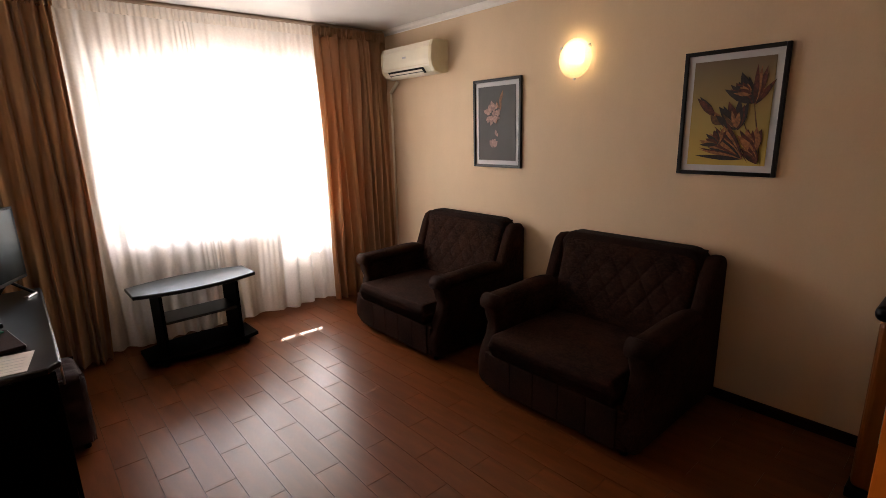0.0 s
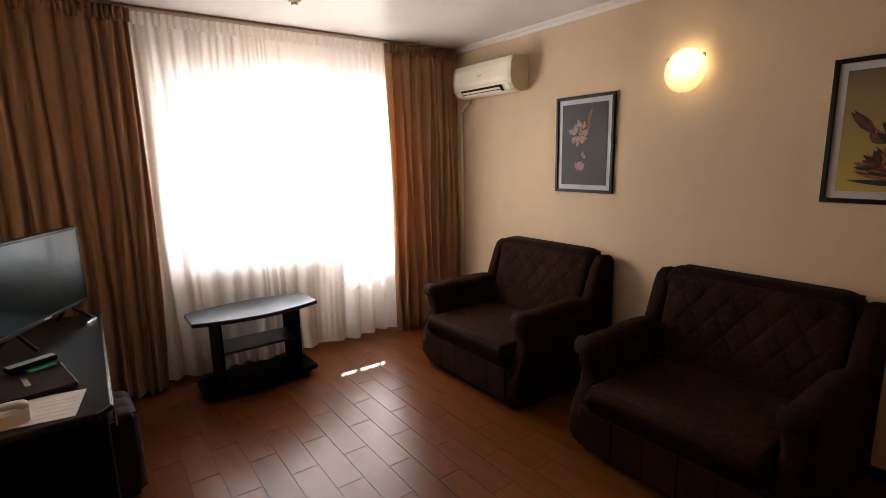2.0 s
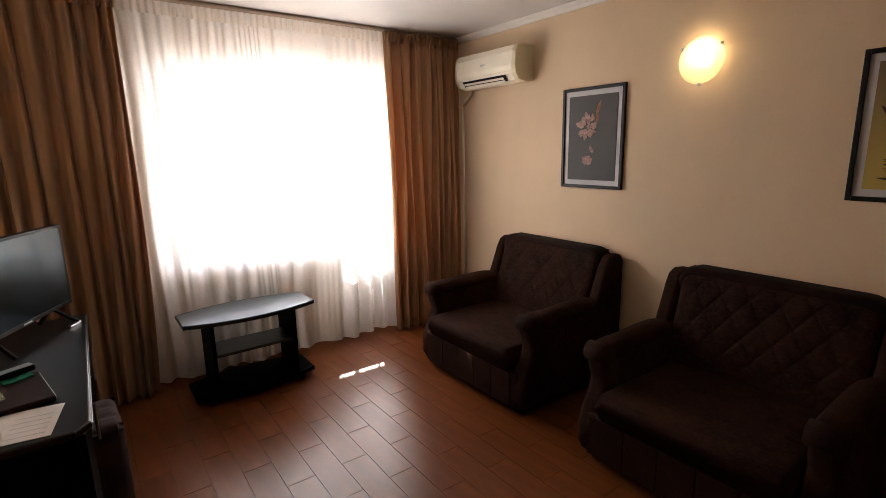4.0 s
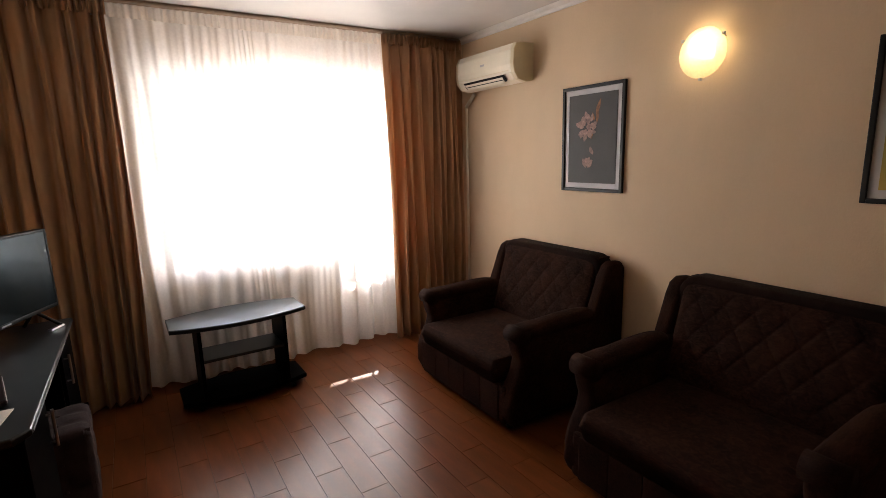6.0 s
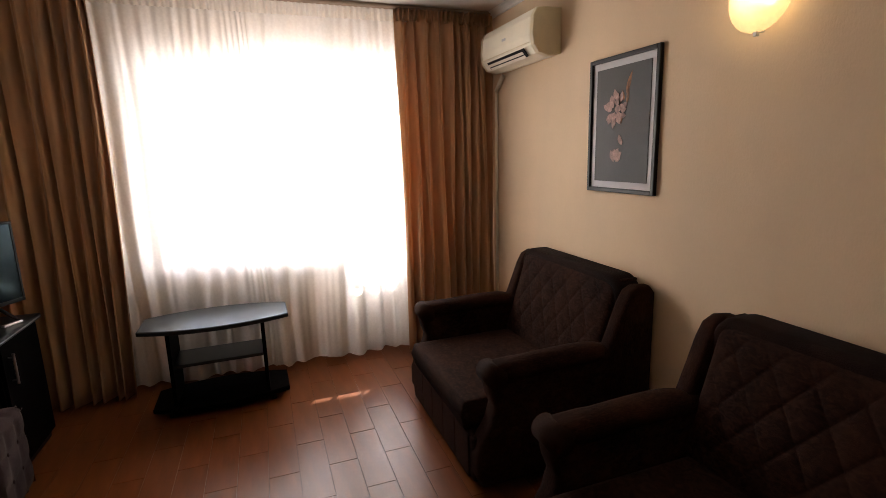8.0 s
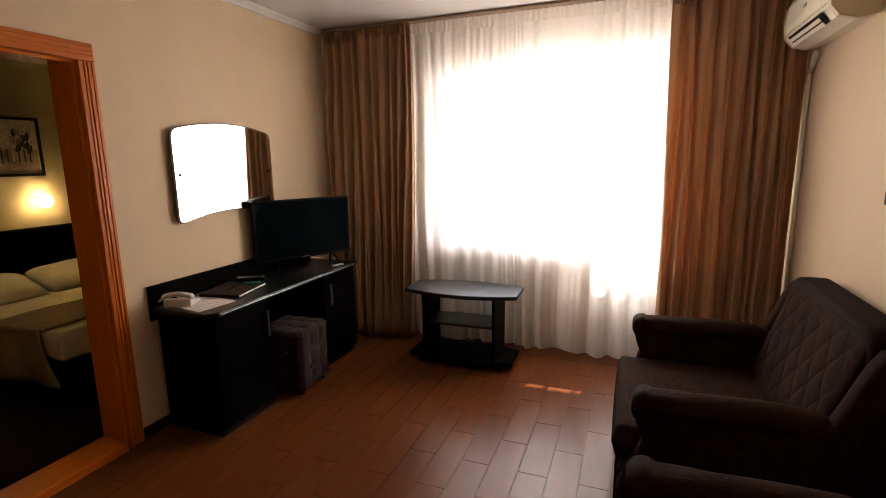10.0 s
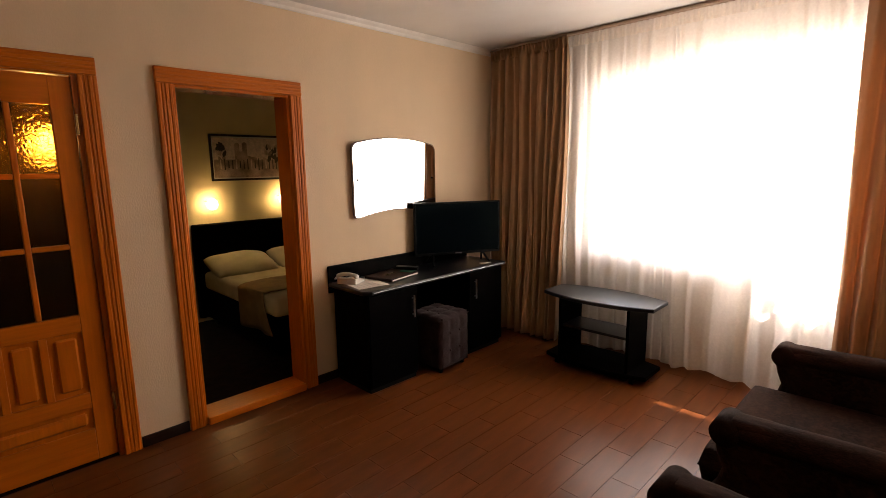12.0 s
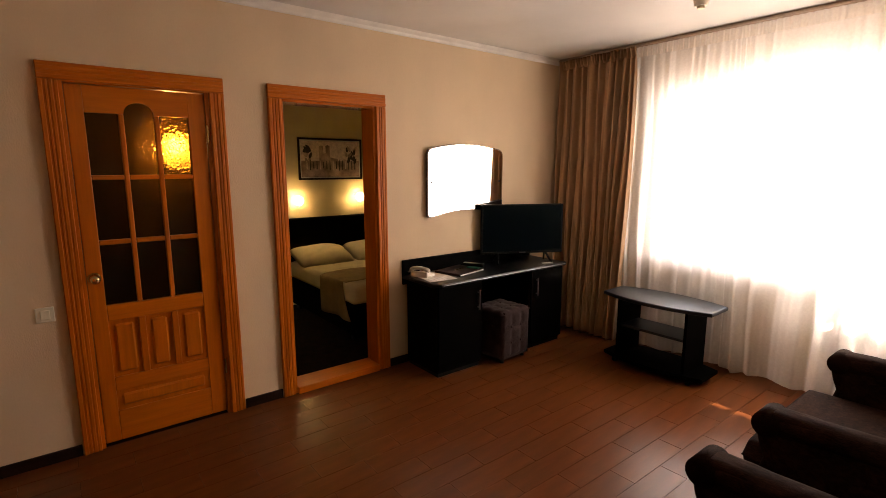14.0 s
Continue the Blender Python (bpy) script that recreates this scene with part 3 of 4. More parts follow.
# ---- sofas ----
def sofa():
    e = empty("two_seat_sofa", pose(0, 0, 0), "dark brown plush sofa with a tufted back and scrolled arms", "sofa", "brown sofas along the wall")
    W = 0.53
    part("base", box(-W + 0.06, W - 0.06, 0.06, 0.955, 0.045, 0.27, 0.02), M_SOFA, e)
    for k in range(5):
        x0 = -0.42 + 0.168 * k
        part("front_panel", box(x0 + 0.001, x0 + 0.167, 0.935, 0.962, 0.05, 0.265, 0.005, 2), M_SOFA, e)

    def cush(u, v, s):
        x, y = -0.405 + 0.81 * u, 0.24 + 0.74 * v
        edge = (1 - abs(2 * u - 1) ** 40) * (1 - abs(2 * v - 1) ** 40)
        if s:
            return (x, y + 0.004 * math.sin(math.pi * u) * v, 0.335 + 0.07 * edge ** 0.4 + 0.018 * math.sin(math.pi * u) * math.sin(math.pi * v))
        return (x, y, 0.335 - 0.07 * edge ** 0.3)
    part("seat_cushion", grid(44, 44, cush, 1), M_SOFA, e, smooth=True)

    def back(u, v, s):
        x = -0.432 + 0.864 * u
        z = 0.36 + 0.535 * v
        y = 0.315 - 0.17 * v
        if not s:
            return (x, y - 0.11, z)
        bor = min(1, 8 * u, 8 * (1 - u)) * min(1, 6 * (1 - v), max(0, 6 * v - 0.8))
        a, c = (x / 0.135), ((z - 0.52) / 0.19)
        puff = (abs(math.sin(math.pi * (a + c))) * abs(math.sin(math.pi * (a - c)))) ** 0.26
        ed = (1 - abs(2 * u - 1) ** 10) * (1 - max(0, 2 * v - 1) ** 12)
        return (x, y + 0.045 * ed ** 0.4 - 0.028 + 0.015 * puff * bor + 0.010 * (1 - bor), z)
    part("tufted_back", grid(150, 96, back, 1), M_SOFA, e, smooth=True)
    for j in range(4):
        for i in range(-3, 4):
            x, z = 0.135 * (i + 0.5 * (j % 2)), 0.52 + 0.095 * j
            if abs(x) < 0.36 and z < 0.86:
                v = (z - 0.36) / 0.535
                part("button", ball((x, 0.315 - 0.17 * v + 0.012, z), 0.014, (1, 0.6, 1), 8), M_SOFA_DARK, e)
    shell = [(-0.46, 0.06), (0.46, 0.06), (0.475, 0.6), (0.468, 0.78)] + [(0.36 + 0.105 * math.cos(radians(a)), 0.807 + 0.105 * math.sin(radians(a))) for a in range(0, 91, 10)] + [(-0.36 - 0.105 * math.sin(radians(a)), 0.807 + 0.105 * math.cos(radians(a))) for a in range(0, 91, 10)] + [(-0.468, 0.78), (-0.475, 0.6)]
    b = prism(shell, "y", 0.02, 0.17, 0.03, 3)
    part("back_frame", b, M_SOFA_DARK, e, smooth=True)
    for s in (-1, 1):
        wing = [(0.0, 0.05), (0.28, 0.05), (0.30, 0.40), (0.275, 0.58), (0.225, 0.70), (0.185, 0.80), (0.15, 0.86), (0.10, 0.882), (0.03, 0.875), (0.0, 0.84)]
        part("wing", prism(wing, "x", s * 0.44, s * 0.53, 0.03, 3), M_SOFA, e, smooth=True)
        arm = [(0.10, 0.05), (0.93, 0.05), (0.955, 0.10), (0.955, 0.20), (0.93, 0.28), (0.885, 0.35), (0.865, 0.42), (0.885, 0.47), (0.90, 0.53), (0.885, 0.585), (0.84, 0.615), (0.74, 0.618), (0.5, 0.605), (0.25, 0.60), (0.10, 0.60)]
        part("arm", prism(arm, "x", s * 0.415, s * 0.527, 0.03, 3), M_SOFA, e, smooth=True)

        def pad(u, v, s=s):
            a = 2 * math.pi * u
            y = 0.24 + 0.66 * v
            r = (1 - abs(2 * v - 1) ** 7) ** 0.5
            return (s * 0.470 + 0.068 * r * math.cos(a), y, 0.572 + 0.052 * r * math.sin(a) + 0.006 * math.sin(5 * v))
        part("arm_pad", grid(20, 22, pad), M_SOFA, e, smooth=True)
        part("scroll", rod((s * 0.408, 0.862, 0.562), (s * 0.533, 0.862, 0.562), 0.050, 20), M_SOFA, e, smooth=True)
        for y in (0.12, 0.88):
            part("foot", rod((s * 0.43, y, 0), (s * 0.43, y, 0.05), 0.022), M_BLACK, e)
    return e


sofa_a = sofa()
sofa_a.matrix_basis = pose(2.822, 2.545, 0, 0, 0, 90) @ Matrix.Diagonal((1.04, 1.0, 1.035, 1))
sofa_b = copy_thing(sofa_a, pose(2.81, 1.045, 0, 0, 0, 90))


# ---- coffee table ----
def coffee_table():
    e = empty("coffee_table", pose(0.715, 3.525, 0, 0, 0, 1.0), "low black coffee table with a barrel-shaped top and open shelf", "table")

    def outline(hl, end, bulge, n=14):
        pts = []
        for k in range(n + 1):
            x = -hl + 2 * hl * k / n
            pts.append((x, -(end + (bulge - end) * (1 - (x / hl) ** 2))))
        pts += [(-p, -q) for p, q in pts]
        out = []
        for p in pts:
            if not out or (Vector(p) - Vector(out[-1])).length > 1e-4:
                out.append(p)
        return out
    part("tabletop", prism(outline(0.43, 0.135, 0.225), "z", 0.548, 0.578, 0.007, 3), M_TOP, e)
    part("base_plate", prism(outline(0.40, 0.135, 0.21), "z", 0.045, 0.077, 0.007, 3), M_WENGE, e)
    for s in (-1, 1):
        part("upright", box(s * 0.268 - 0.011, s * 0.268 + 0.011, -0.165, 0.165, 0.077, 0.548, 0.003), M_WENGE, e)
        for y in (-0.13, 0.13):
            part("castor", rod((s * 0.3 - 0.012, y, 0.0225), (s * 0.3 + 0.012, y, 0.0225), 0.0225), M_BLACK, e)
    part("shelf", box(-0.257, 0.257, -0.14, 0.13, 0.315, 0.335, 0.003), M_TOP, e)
    return e


coffee_table()


# ---- desk ----
desk = empty("writing_desk", pose(-0.42, 2.73, 0), "long black laminate desk with two cupboards and a knee space", "desk")
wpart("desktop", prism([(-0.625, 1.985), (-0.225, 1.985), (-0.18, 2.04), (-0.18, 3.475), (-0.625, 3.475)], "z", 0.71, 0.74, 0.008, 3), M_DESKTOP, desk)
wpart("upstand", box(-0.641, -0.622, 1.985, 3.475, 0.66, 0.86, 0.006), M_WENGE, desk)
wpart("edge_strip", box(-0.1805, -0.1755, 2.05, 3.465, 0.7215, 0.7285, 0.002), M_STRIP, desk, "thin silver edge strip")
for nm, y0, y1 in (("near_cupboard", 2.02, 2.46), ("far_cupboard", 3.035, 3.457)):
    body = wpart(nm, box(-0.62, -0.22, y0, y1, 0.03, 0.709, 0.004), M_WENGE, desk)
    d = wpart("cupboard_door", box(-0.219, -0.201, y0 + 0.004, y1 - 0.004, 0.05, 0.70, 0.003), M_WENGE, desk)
    hy = y1 - 0.05 if nm == "near_cupboard" else y0 + 0.06
    b = rod((-0.178, hy, 0.48), (-0.178, hy, 0.64), 0.006)
    rod((-0.201, hy, 0.50), (-0.178, hy, 0.50), 0.004, bm=b)
    rod((-0.201, hy, 0.62), (-0.178, hy, 0.62), 0.004, bm=b)
    wpart("handle", b, M_SILVER, d, "thin silver bar handle")
    wpart("plinth", box(-0.61, -0.225, y0 + 0.01, y1 - 0.01, 0.0, 0.03), M_BLACK, desk)
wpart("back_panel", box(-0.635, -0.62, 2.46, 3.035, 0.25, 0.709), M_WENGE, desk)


def pouf():
    e = empty("pouf", pose(-0.275, 2.745, 0, 0, 0, 4), "square mauve plush pouf with button tufting", "pouf")

    def side(n):
        def fn(u, v):
            a, c = u * 3, v * 3
            p = (1 - abs(math.cos(math.pi * a)) ** 6) * (1 - abs(math.cos(math.pi * c)) ** 6)
            bor = (1 - abs(2 * u - 1) ** 14) * (1 - abs(2 * v - 1) ** 14)
            d = 0.172 + 0.008 * p * bor ** 0.3 - 0.022 * (1 - bor)
            x, z = -0.175 + 0.35 * u, 0.035 + 0.40 * v
            return {0: (x, -d, z), 1: (d, x, z), 2: (-x, d, z), 3: (-d, -x, z), 4: (x, -0.175 + 0.35 * v, 0.265 + d)}[n]
        return fn
    b = bmesh.new()
    part("padded_top", grid(30, 30, side(4)), M_POUF, e, smooth=True)
    for k in range(4):
        part("padded_side", grid(30, 30, side(k)), M_POUF, e, smooth=True)
    b.free()
    part("core", box(-0.17, 0.17, -0.17, 0.17, 0.03, 0.43, 0.02), M_POUF, e)
    for i in (-1, 1):
        for j in (-1, 1):
            part("button", ball((i * 0.058, j * 0.058, 0.436), 0.010, (1, 1, 0.6), 8), M_POUF, e)
            part("foot", rod((i * 0.13, j * 0.13, 0), (i * 0.13, j * 0.13, 0.04), 0.018), M_BLACK, e)
    for i in (-1, 1):
        for z in (0.168, 0.302):
            part("button", ball((i * 0.058, -0.172, z), 0.010, (1, 0.6, 1), 8), M_POUF, e)
            part("button", ball((0.172, i * 0.058, z), 0.010, (0.6, 1, 1), 8), M_POUF, e)
    return e


pouf()


# ---- television: local x along the screen, -y to the viewer ----
tv = empty("television", pose(-0.405, 3.125, 0.741, 0, 0, 63.0), "black flat-screen television on a stand", "television")
part("casing", box(-0.38, 0.38, 0.0, 0.045, 0.085, 0.525, 0.008, 3), M_BLACK, tv)
part("screen", box(-0.366, 0.366, -0.0035, 0.002, 0.105, 0.512, 0.001, 1), M_SCREEN, tv)
for nm, b in (("bezel", box(-0.38, 0.38, -0.006, 0.0, 0.085, 0.104, 0.002)), ("bezel", box(-0.38, 0.38, -0.006, 0.0, 0.513, 0.525, 0.002)),
              ("bezel", box(-0.38, -0.367, -0.006, 0.0, 0.105, 0.512, 0.002)), ("bezel", box(0.367, 0.38, -0.006, 0.0, 0.105, 0.512, 0.002))):
    part(nm, b, M_BLACK, tv)
part("badge", box(-0.03, 0.03, -0.0075, -0.0055, 0.091, 0.098), M_SILVER, tv)
part("back_bulge", box(-0.24, 0.24, 0.04, 0.09, 0.12, 0.40, 0.02, 3), M_BLACK, tv)
for s in (-1, 1):
    b = rod((s * 0.22, 0.02, 0.10), (s * 0.25, -0.09, 0.008), 0.009)
    rod((s * 0.22, 0.02, 0.10), (s * 0.25, 0.10, 0.008), 0.009, bm=b)
    part("stand_leg", b, M_BLACK, tv)
part("indicator", box(0.16, 0.26, -0.10, -0.075, 0.0, 0.012, 0.003), M_SILVER, tv, "small silver foot")

# ---- wall mirror ----
mir = empty("wall_mirror", pose(XW, 2.815, 1.43), "arched frameless wall mirror above the desk", "mirror")


def mirror_outline(g):
    """Rounded corners, both long edges bowed upwards."""
    y0, y1, z0, z1, c = 2.375 - g, 3.225 + g, 1.15 - g, 1.70 + g, 0.045
    pts = []
    for cy, cz, a0 in ((y1 - c, z0 + c, -90), (y1 - c, z1 - c, 0), (y0 + c, z1 - c, 90), (y0 + c, z0 + c, 180)):
        pts += [(cy + c * math.cos(radians(a0 + 15 * k)), cz + c * math.sin(radians(a0 + 15 * k))) for k in range(7)]
        if a0 in (0, 180):
            s = 1 if a0 else -1
            pts += [((y0 + y1) / 2 + s * (y1 - y0) * (k - 6) / 14, z0 if a0 else z1) for k in range(1, 12)]
    return [(y, z + 0.052 * (1 - (2 * (y - y0) / (y1 - y0) - 1) ** 2)) for y, z in pts]


TURNED = Matrix.Translation((XW + 0.02, 2.375, 0)) @ pose(0, 0, 0, 0, 0, 1.2) @ Matrix.Translation((-XW, -2.375, 0))


def turned(b):
    bmesh.ops.transform(b, matrix=TURNED, verts=b.verts)
    return b


wpart("backing_board", turned(prism(mirror_outline(0.006), "x", XW + 0.001, XW + 0.014)), M_MIRROR_EDGE, mir)
wpart("glass", turned(prism(mirror_outline(0.0), "x", XW + 0.0145, XW + 0.019, 0.0015, 1)), M_MIRROR, mir)
wpart("hanger", box(XW + 0.002, XW + 0.012, 2.80, 2.86, 1.55, 1.60), M_MIRROR_EDGE, mir)
for y in (2.41, 3.185):
    wpart("screw", turned(rod((XW + 0.019, y, 1.44), (XW + 0.024, y, 1.44), 0.008)), M_BLACK, mir)
shift(mir, 0, -0.148, 0.028)


# ---- glazed door ----
door = empty("door_1", pose(XW - 0.02, 0.39, 0), "closed varnished pine door with nine pebbled panes", "door")
door["kind"] = "structure"
DX0, DX1 = XW - 0.045, XW - 0.006
DY0, DY1 = 0.06, 0.72
COLS = ((0.145, 0.285), (0.310, 0.455), (0.480, 0.620))
for nm, y0, y1, z0, z1 in (("stile", DY0, 0.135, 0.012, 2.008), ("stile", 0.63, DY1, 0.012, 2.008), ("bottom_rail", 0.135, 0.63, 0.012, 0.19), ("lock_rail", 0.135, 0.63, 0.31, 0.395),
                           ("middle_rail", 0.135, 0.63, 0.73, 0.82)):
    wpart(nm, box(DX0, DX1, y0, y1, z0, z1, 0.004), M_PINE if nm == "stile" else M_PINE_Y, door)
arch = [(0.135, 2.008), (0.135, 1.87), (0.31, 1.87)]
arch += [(0.3825 - 0.0725 * math.cos(math.pi * k / 12), 1.87 + 0.065 * math.sin(math.pi * k / 12)) for k in range(1, 12)]
arch += [(0.455, 1.87), (0.63, 1.87), (0.63, 2.008)]
wpart("top_rail", prism(arch, "x", DX0, DX1), M_PINE_Y, door)
for y0, y1 in ((0.285, 0.310), (0.455, 0.480)):
    wpart("muntin", box(DX0 + 0.006, DX1 + 0.002, y0, y1, 0.82, 1.87, 0.006, 3), M_PINE, door)
for z in (1.175, 1.53):
    for y0, y1 in ((0.135, 0.285), (0.310, 0.455), (0.480, 0.63)):
        wpart("muntin", box(DX0 + 0.006, DX1 + 0.001, y0, y1, z - 0.013, z + 0.013, 0.006, 3), M_PINE_Y, door)
for c, (y0, y1) in enumerate(((0.135, 0.285), (0.310, 0.455), (0.480, 0.63))):
    for z0, z1 in ((0.82, 1.162), (1.188, 1.517), (1.543, 1.94 if c == 1 else 1.87)):
        wpart("pane", box(DX0 + 0.016, DX0 + 0.021, y0, y1, z0, z1), M_PEBBLE, door)
for y0, y1 in ((0.28, 0.315), (0.45, 0.485)):
    wpart("panel_stile", box(DX0, DX1, y0, y1, 0.395, 0.73, 0.004), M_PINE, door)
for y0, y1, z0, z1 in ((0.135, 0.28, 0.395, 0.73), (0.315, 0.45, 0.395, 0.73), (0.485, 0.63, 0.395, 0.73), (0.135, 0.63, 0.19, 0.31)):
    wpart("panel_ground", box(DX0 + 0.008, DX1 - 0.014, y0, y1, z0, z1), M_PINE, door)
    wpart("raised_panel", box(DX0 + 0.012, DX1 - 0.002, y0 + 0.025, y1 - 0.025, z0 + 0.025, z1 - 0.025, 0.010, 1), M_PINE, door)
knob = wpart("knob", ball((DX1 + 0.055, 0.095, 0.985), 0.026, (0.85, 1, 1), 18), M_BRASS, door, "brass ball knob", True)
wpart("rose", rod((DX1, 0.095, 0.985), (DX1 + 0.01, 0.095, 0.985), 0.032, 20), M_BRASS, knob)
wpart("neck", rod((DX1 + 0.01, 0.095, 0.985), (DX1 + 0.045, 0.095, 0.985), 0.011, 14), M_BRASS, knob)
for z in (0.32, 1.78):
    wpart("hinge", rod((XW + 0.004, 0.728, z - 0.05), (XW + 0.004, 0.728, z + 0.05), 0.008), M_BRASS, door)
shift(door, 0, -0.107, 0.008)
lit = empty("light_switch", pose(XW, -0.18, 0.85), "cream plastic light switch beside the glazed door", "switch")
wpart("plate", box(XW, XW + 0.01, -0.22, -0.14, 0.81, 0.89, 0.004), M_AC, lit)
wpart("rocker", box(XW + 0.009, XW + 0.016, -0.20, -0.16, 0.825, 0.875, 0.003), M_AC, lit)
shift(lit, 0, -0.06, -0.02)

# ---- entrance door standing open ----
ent = empty("door_3", pose(0.77, YS, 0), "open varnished pine door with a lever handle", "door")
ent["kind"] = "structure"
EX0, EX1 = 0.745, 0.785
for nm, y0, y1, z0, z1 in (("stile", -1.07, -0.97, 0.012, 2.01), ("stile", -0.40, -0.29, 0.012, 2.01), ("rail", -0.97, -0.40, 0.012, 0.2), ("rail", -0.97, -0.40, 0.75, 0.9), ("rail", -0.97, -0.40, 1.88, 2.01)):
    wpart(nm, box(EX0, EX1, y0, y1, z0, z1, 0.004), M_PINE, ent)
for z0, z1 in ((0.2, 0.75), (0.9, 1.88)):
    wpart("panel", box(EX0 + 0.012, EX1 - 0.012, -0.97, -0.40, z0, z1), M_PINE, ent)
    wpart("raised_panel", box(EX0 + 0.004, EX1 - 0.004, -0.93, -0.44, z0 + 0.04, z1 - 0.04, 0.01, 1), M_PINE, ent)
lever = wpart("lever_plate", box(EX1, EX1 + 0.006, -0.365, -0.325, 0.88, 1.10, 0.003), M_BRASS, ent)
wpart("lever", rod((EX1 + 0.04, -0.345, 1.02), (EX1 + 0.04, -0.47, 1.02), 0.009), M_BRASS, lever)
wpart("spindle", rod((EX1 + 0.006, -0.345, 1.02), (EX1 + 0.045, -0.345, 1.02), 0.008), M_BRASS, lever)
wpart("latch", box(EX0 + 0.01, EX1 - 0.01, -0.29, -0.284, 0.93, 1.07), M_SILVER, ent)
ent.matrix_basis = pose(0.77, YS, 0, 0, 0, -30)
for nm, x0, x1, z0, z1 in (("door_lining", -0.10, -0.075, 0, 2.05), ("door_lining", 0.735, 0.76, 0, 2.05), ("door_lining", -0.075, 0.735, 2.025, 2.05)):
    wpart(nm, box(x0, x1, YS - 0.15, YS + 0.004, z0, z1), M_PINE, ent)
for nm, b, m in (("hall_wall", box(-0.9, 1.6, -2.35, -2.25, 0, 2.6), M_WALL), ("hall_wall_west", box(-0.9, -0.8, -2.25, -1.25, 0, 2.6), M_WALL), ("hall_wall_east", box(1.5, 1.6, -2.25, -1.25, 0, 2.6), M_WALL),
                 ("hall_ceiling", box(-0.9, 1.6, -2.35, -1.25, 2.6, 2.7), M_CEIL), ("hall_floor", box(-0.9, 1.6, -2.35, -1.25, -0.12, -0.002), M_GROUT)):
    tagged(put(b, nm, m), kind="structure")

# ---- narrow wooden cabinet by the east wall ----
cab = empty("low_cabinet", pose(2.58, -0.43, 0), "narrow orange wood cabinet with a rounded glossy black top", "cabinet")
part("body", box(-0.21, 0.21, -0.20, 0.20, 0.05, 0.84, 0.03, 4), M_PINE_DIM, cab)
part("front_panel", box(-0.216, -0.208, -0.19, 0.115, 0.06, 0.835, 0.003), M_BLACK, cab, "glossy black front panel")
part("top", box(-0.235, 0.225, -0.22, 0.22, 0.835, 0.905, 0.033, 5), M_BLACK, cab, smooth=True)
part("plinth", box(-0.22, 0.22, -0.21, 0.21, 0.0, 0.05, 0.006), M_BLACK, cab)
part("paper_tag", box(-0.214, -0.2105, 0.10, 0.14, 0.72, 0.79), M_PAPER, cab, "small white and red paper tag")

# ---- air conditioner ----
ac = empty("air_conditioner", pose(XE, 3.23, 2.1), "cream wall-mounted air conditioner beside the drape", "air conditioner")
prof = [(XE, 2.09), (XE - 0.08, 2.075), (XE - 0.15, 2.095), (XE - 0.185, 2.14), (XE - 0.195, 2.2), (XE - 0.188, 2.30), (XE - 0.165, 2.345), (XE - 0.10, 2.352), (XE, 2.352)]
wpart("housing", prism(prof, "y", 2.905, 3.585, 0.006), M_AC, ac)
for y0, y1 in ((2.865, 2.904), (3.586, 3.61)):
    wpart("end_cap", prism([(XE - (XE - p) * 1.01, q) for p, q in prof], "y", y0, y1, 0.006), M_AC_SIDE, ac, "yellowed end cap")
wpart("outlet", prism([(XE - 0.155, 2.092), (XE - 0.190, 2.135), (XE - 0.194, 2.134), (XE - 0.158, 2.088)], "y", 2.98, 3.50), M_BLACK, ac)
for k in range(2):
    wpart("louvre", prism([(XE - 0.16 - 0.018 * k, 2.084 + 0.02 * k), (XE - 0.172 - 0.018 * k, 2.098 + 0.02 * k), (XE - 0.175 - 0.018 * k, 2.096 + 0.02 * k), (XE - 0.163 - 0.018 * k, 2.082 + 0.02 * k)], "y", 3.0, 3.48), M_AC, ac)
wpart("panel_seam", box(XE - 0.197, XE - 0.19, 2.91, 3.58, 2.155, 2.158), M_AC_SIDE, ac)
wpart("badge", box(XE - 0.1945, XE - 0.19, 3.22, 3.27, 2.23, 2.245), M_SILVER, ac)
shift(ac, 0, 0.02, 0.045)
hose = empty("pipe_cover", pose(XE, 3.66, 0), "cream pipe wrap running down the wall corner", "pipe")
b = rod((XE - 0.03, 3.60, 2.11), (XE - 0.014, 3.74, 2.02), 0.016)
rod((XE - 0.014, 3.74, 2.03), (XE - 0.014, 3.74, 0.02), 0.011, bm=b)
wpart("pipe", b, M_AC, hose, smooth=True)

# ---- wall sconce ----
def sconce(name, c, n, radius, bulb, group, label):
    """A domed glass shade on three clips; n is +1 or -1, the way it faces along x."""
    e = empty(name, pose(*c), label, "wall lamp", group)
    off = 0.035 if n < 0 else 0.075

    def shell(u, v):
        a, r = 2 * math.pi * u, v
        return (n * (off + 0.07 * math.cos(r * math.pi / 2) ** 0.8), radius * r * math.cos(a), radius * r * math.sin(a))
    part("shade", grid(32, 12, shell), M_SHADE, e, smooth=True)
    part("bulb", ball((n * (off + 0.018), -0.1 * radius, 0.22 * radius), max(0.030, 0.38 * radius), (0.8, 1, 1.15)), bulb, e, smooth=True)
    part("back_plate", rod((0, 0, 0), (n * 0.015, 0, 0), radius * 0.45, 24), M_SILVER, e)
    for a in (35, 145, 270):
        y, z = math.cos(radians(a)) * (radius + 0.004), math.sin(radians(a)) * (radius + 0.004)
        b = rod((0, y * 0.9, z * 0.9), (n * (off + 0.01), y, z), 0.004)
        box(n * (off - 0.005), n * (off + 0.011), y - 0.008, y + 0.008, z - 0.008, z + 0.008, 0.003, bm=b)
        part("clip", b, M_SILVER, e)
    return e


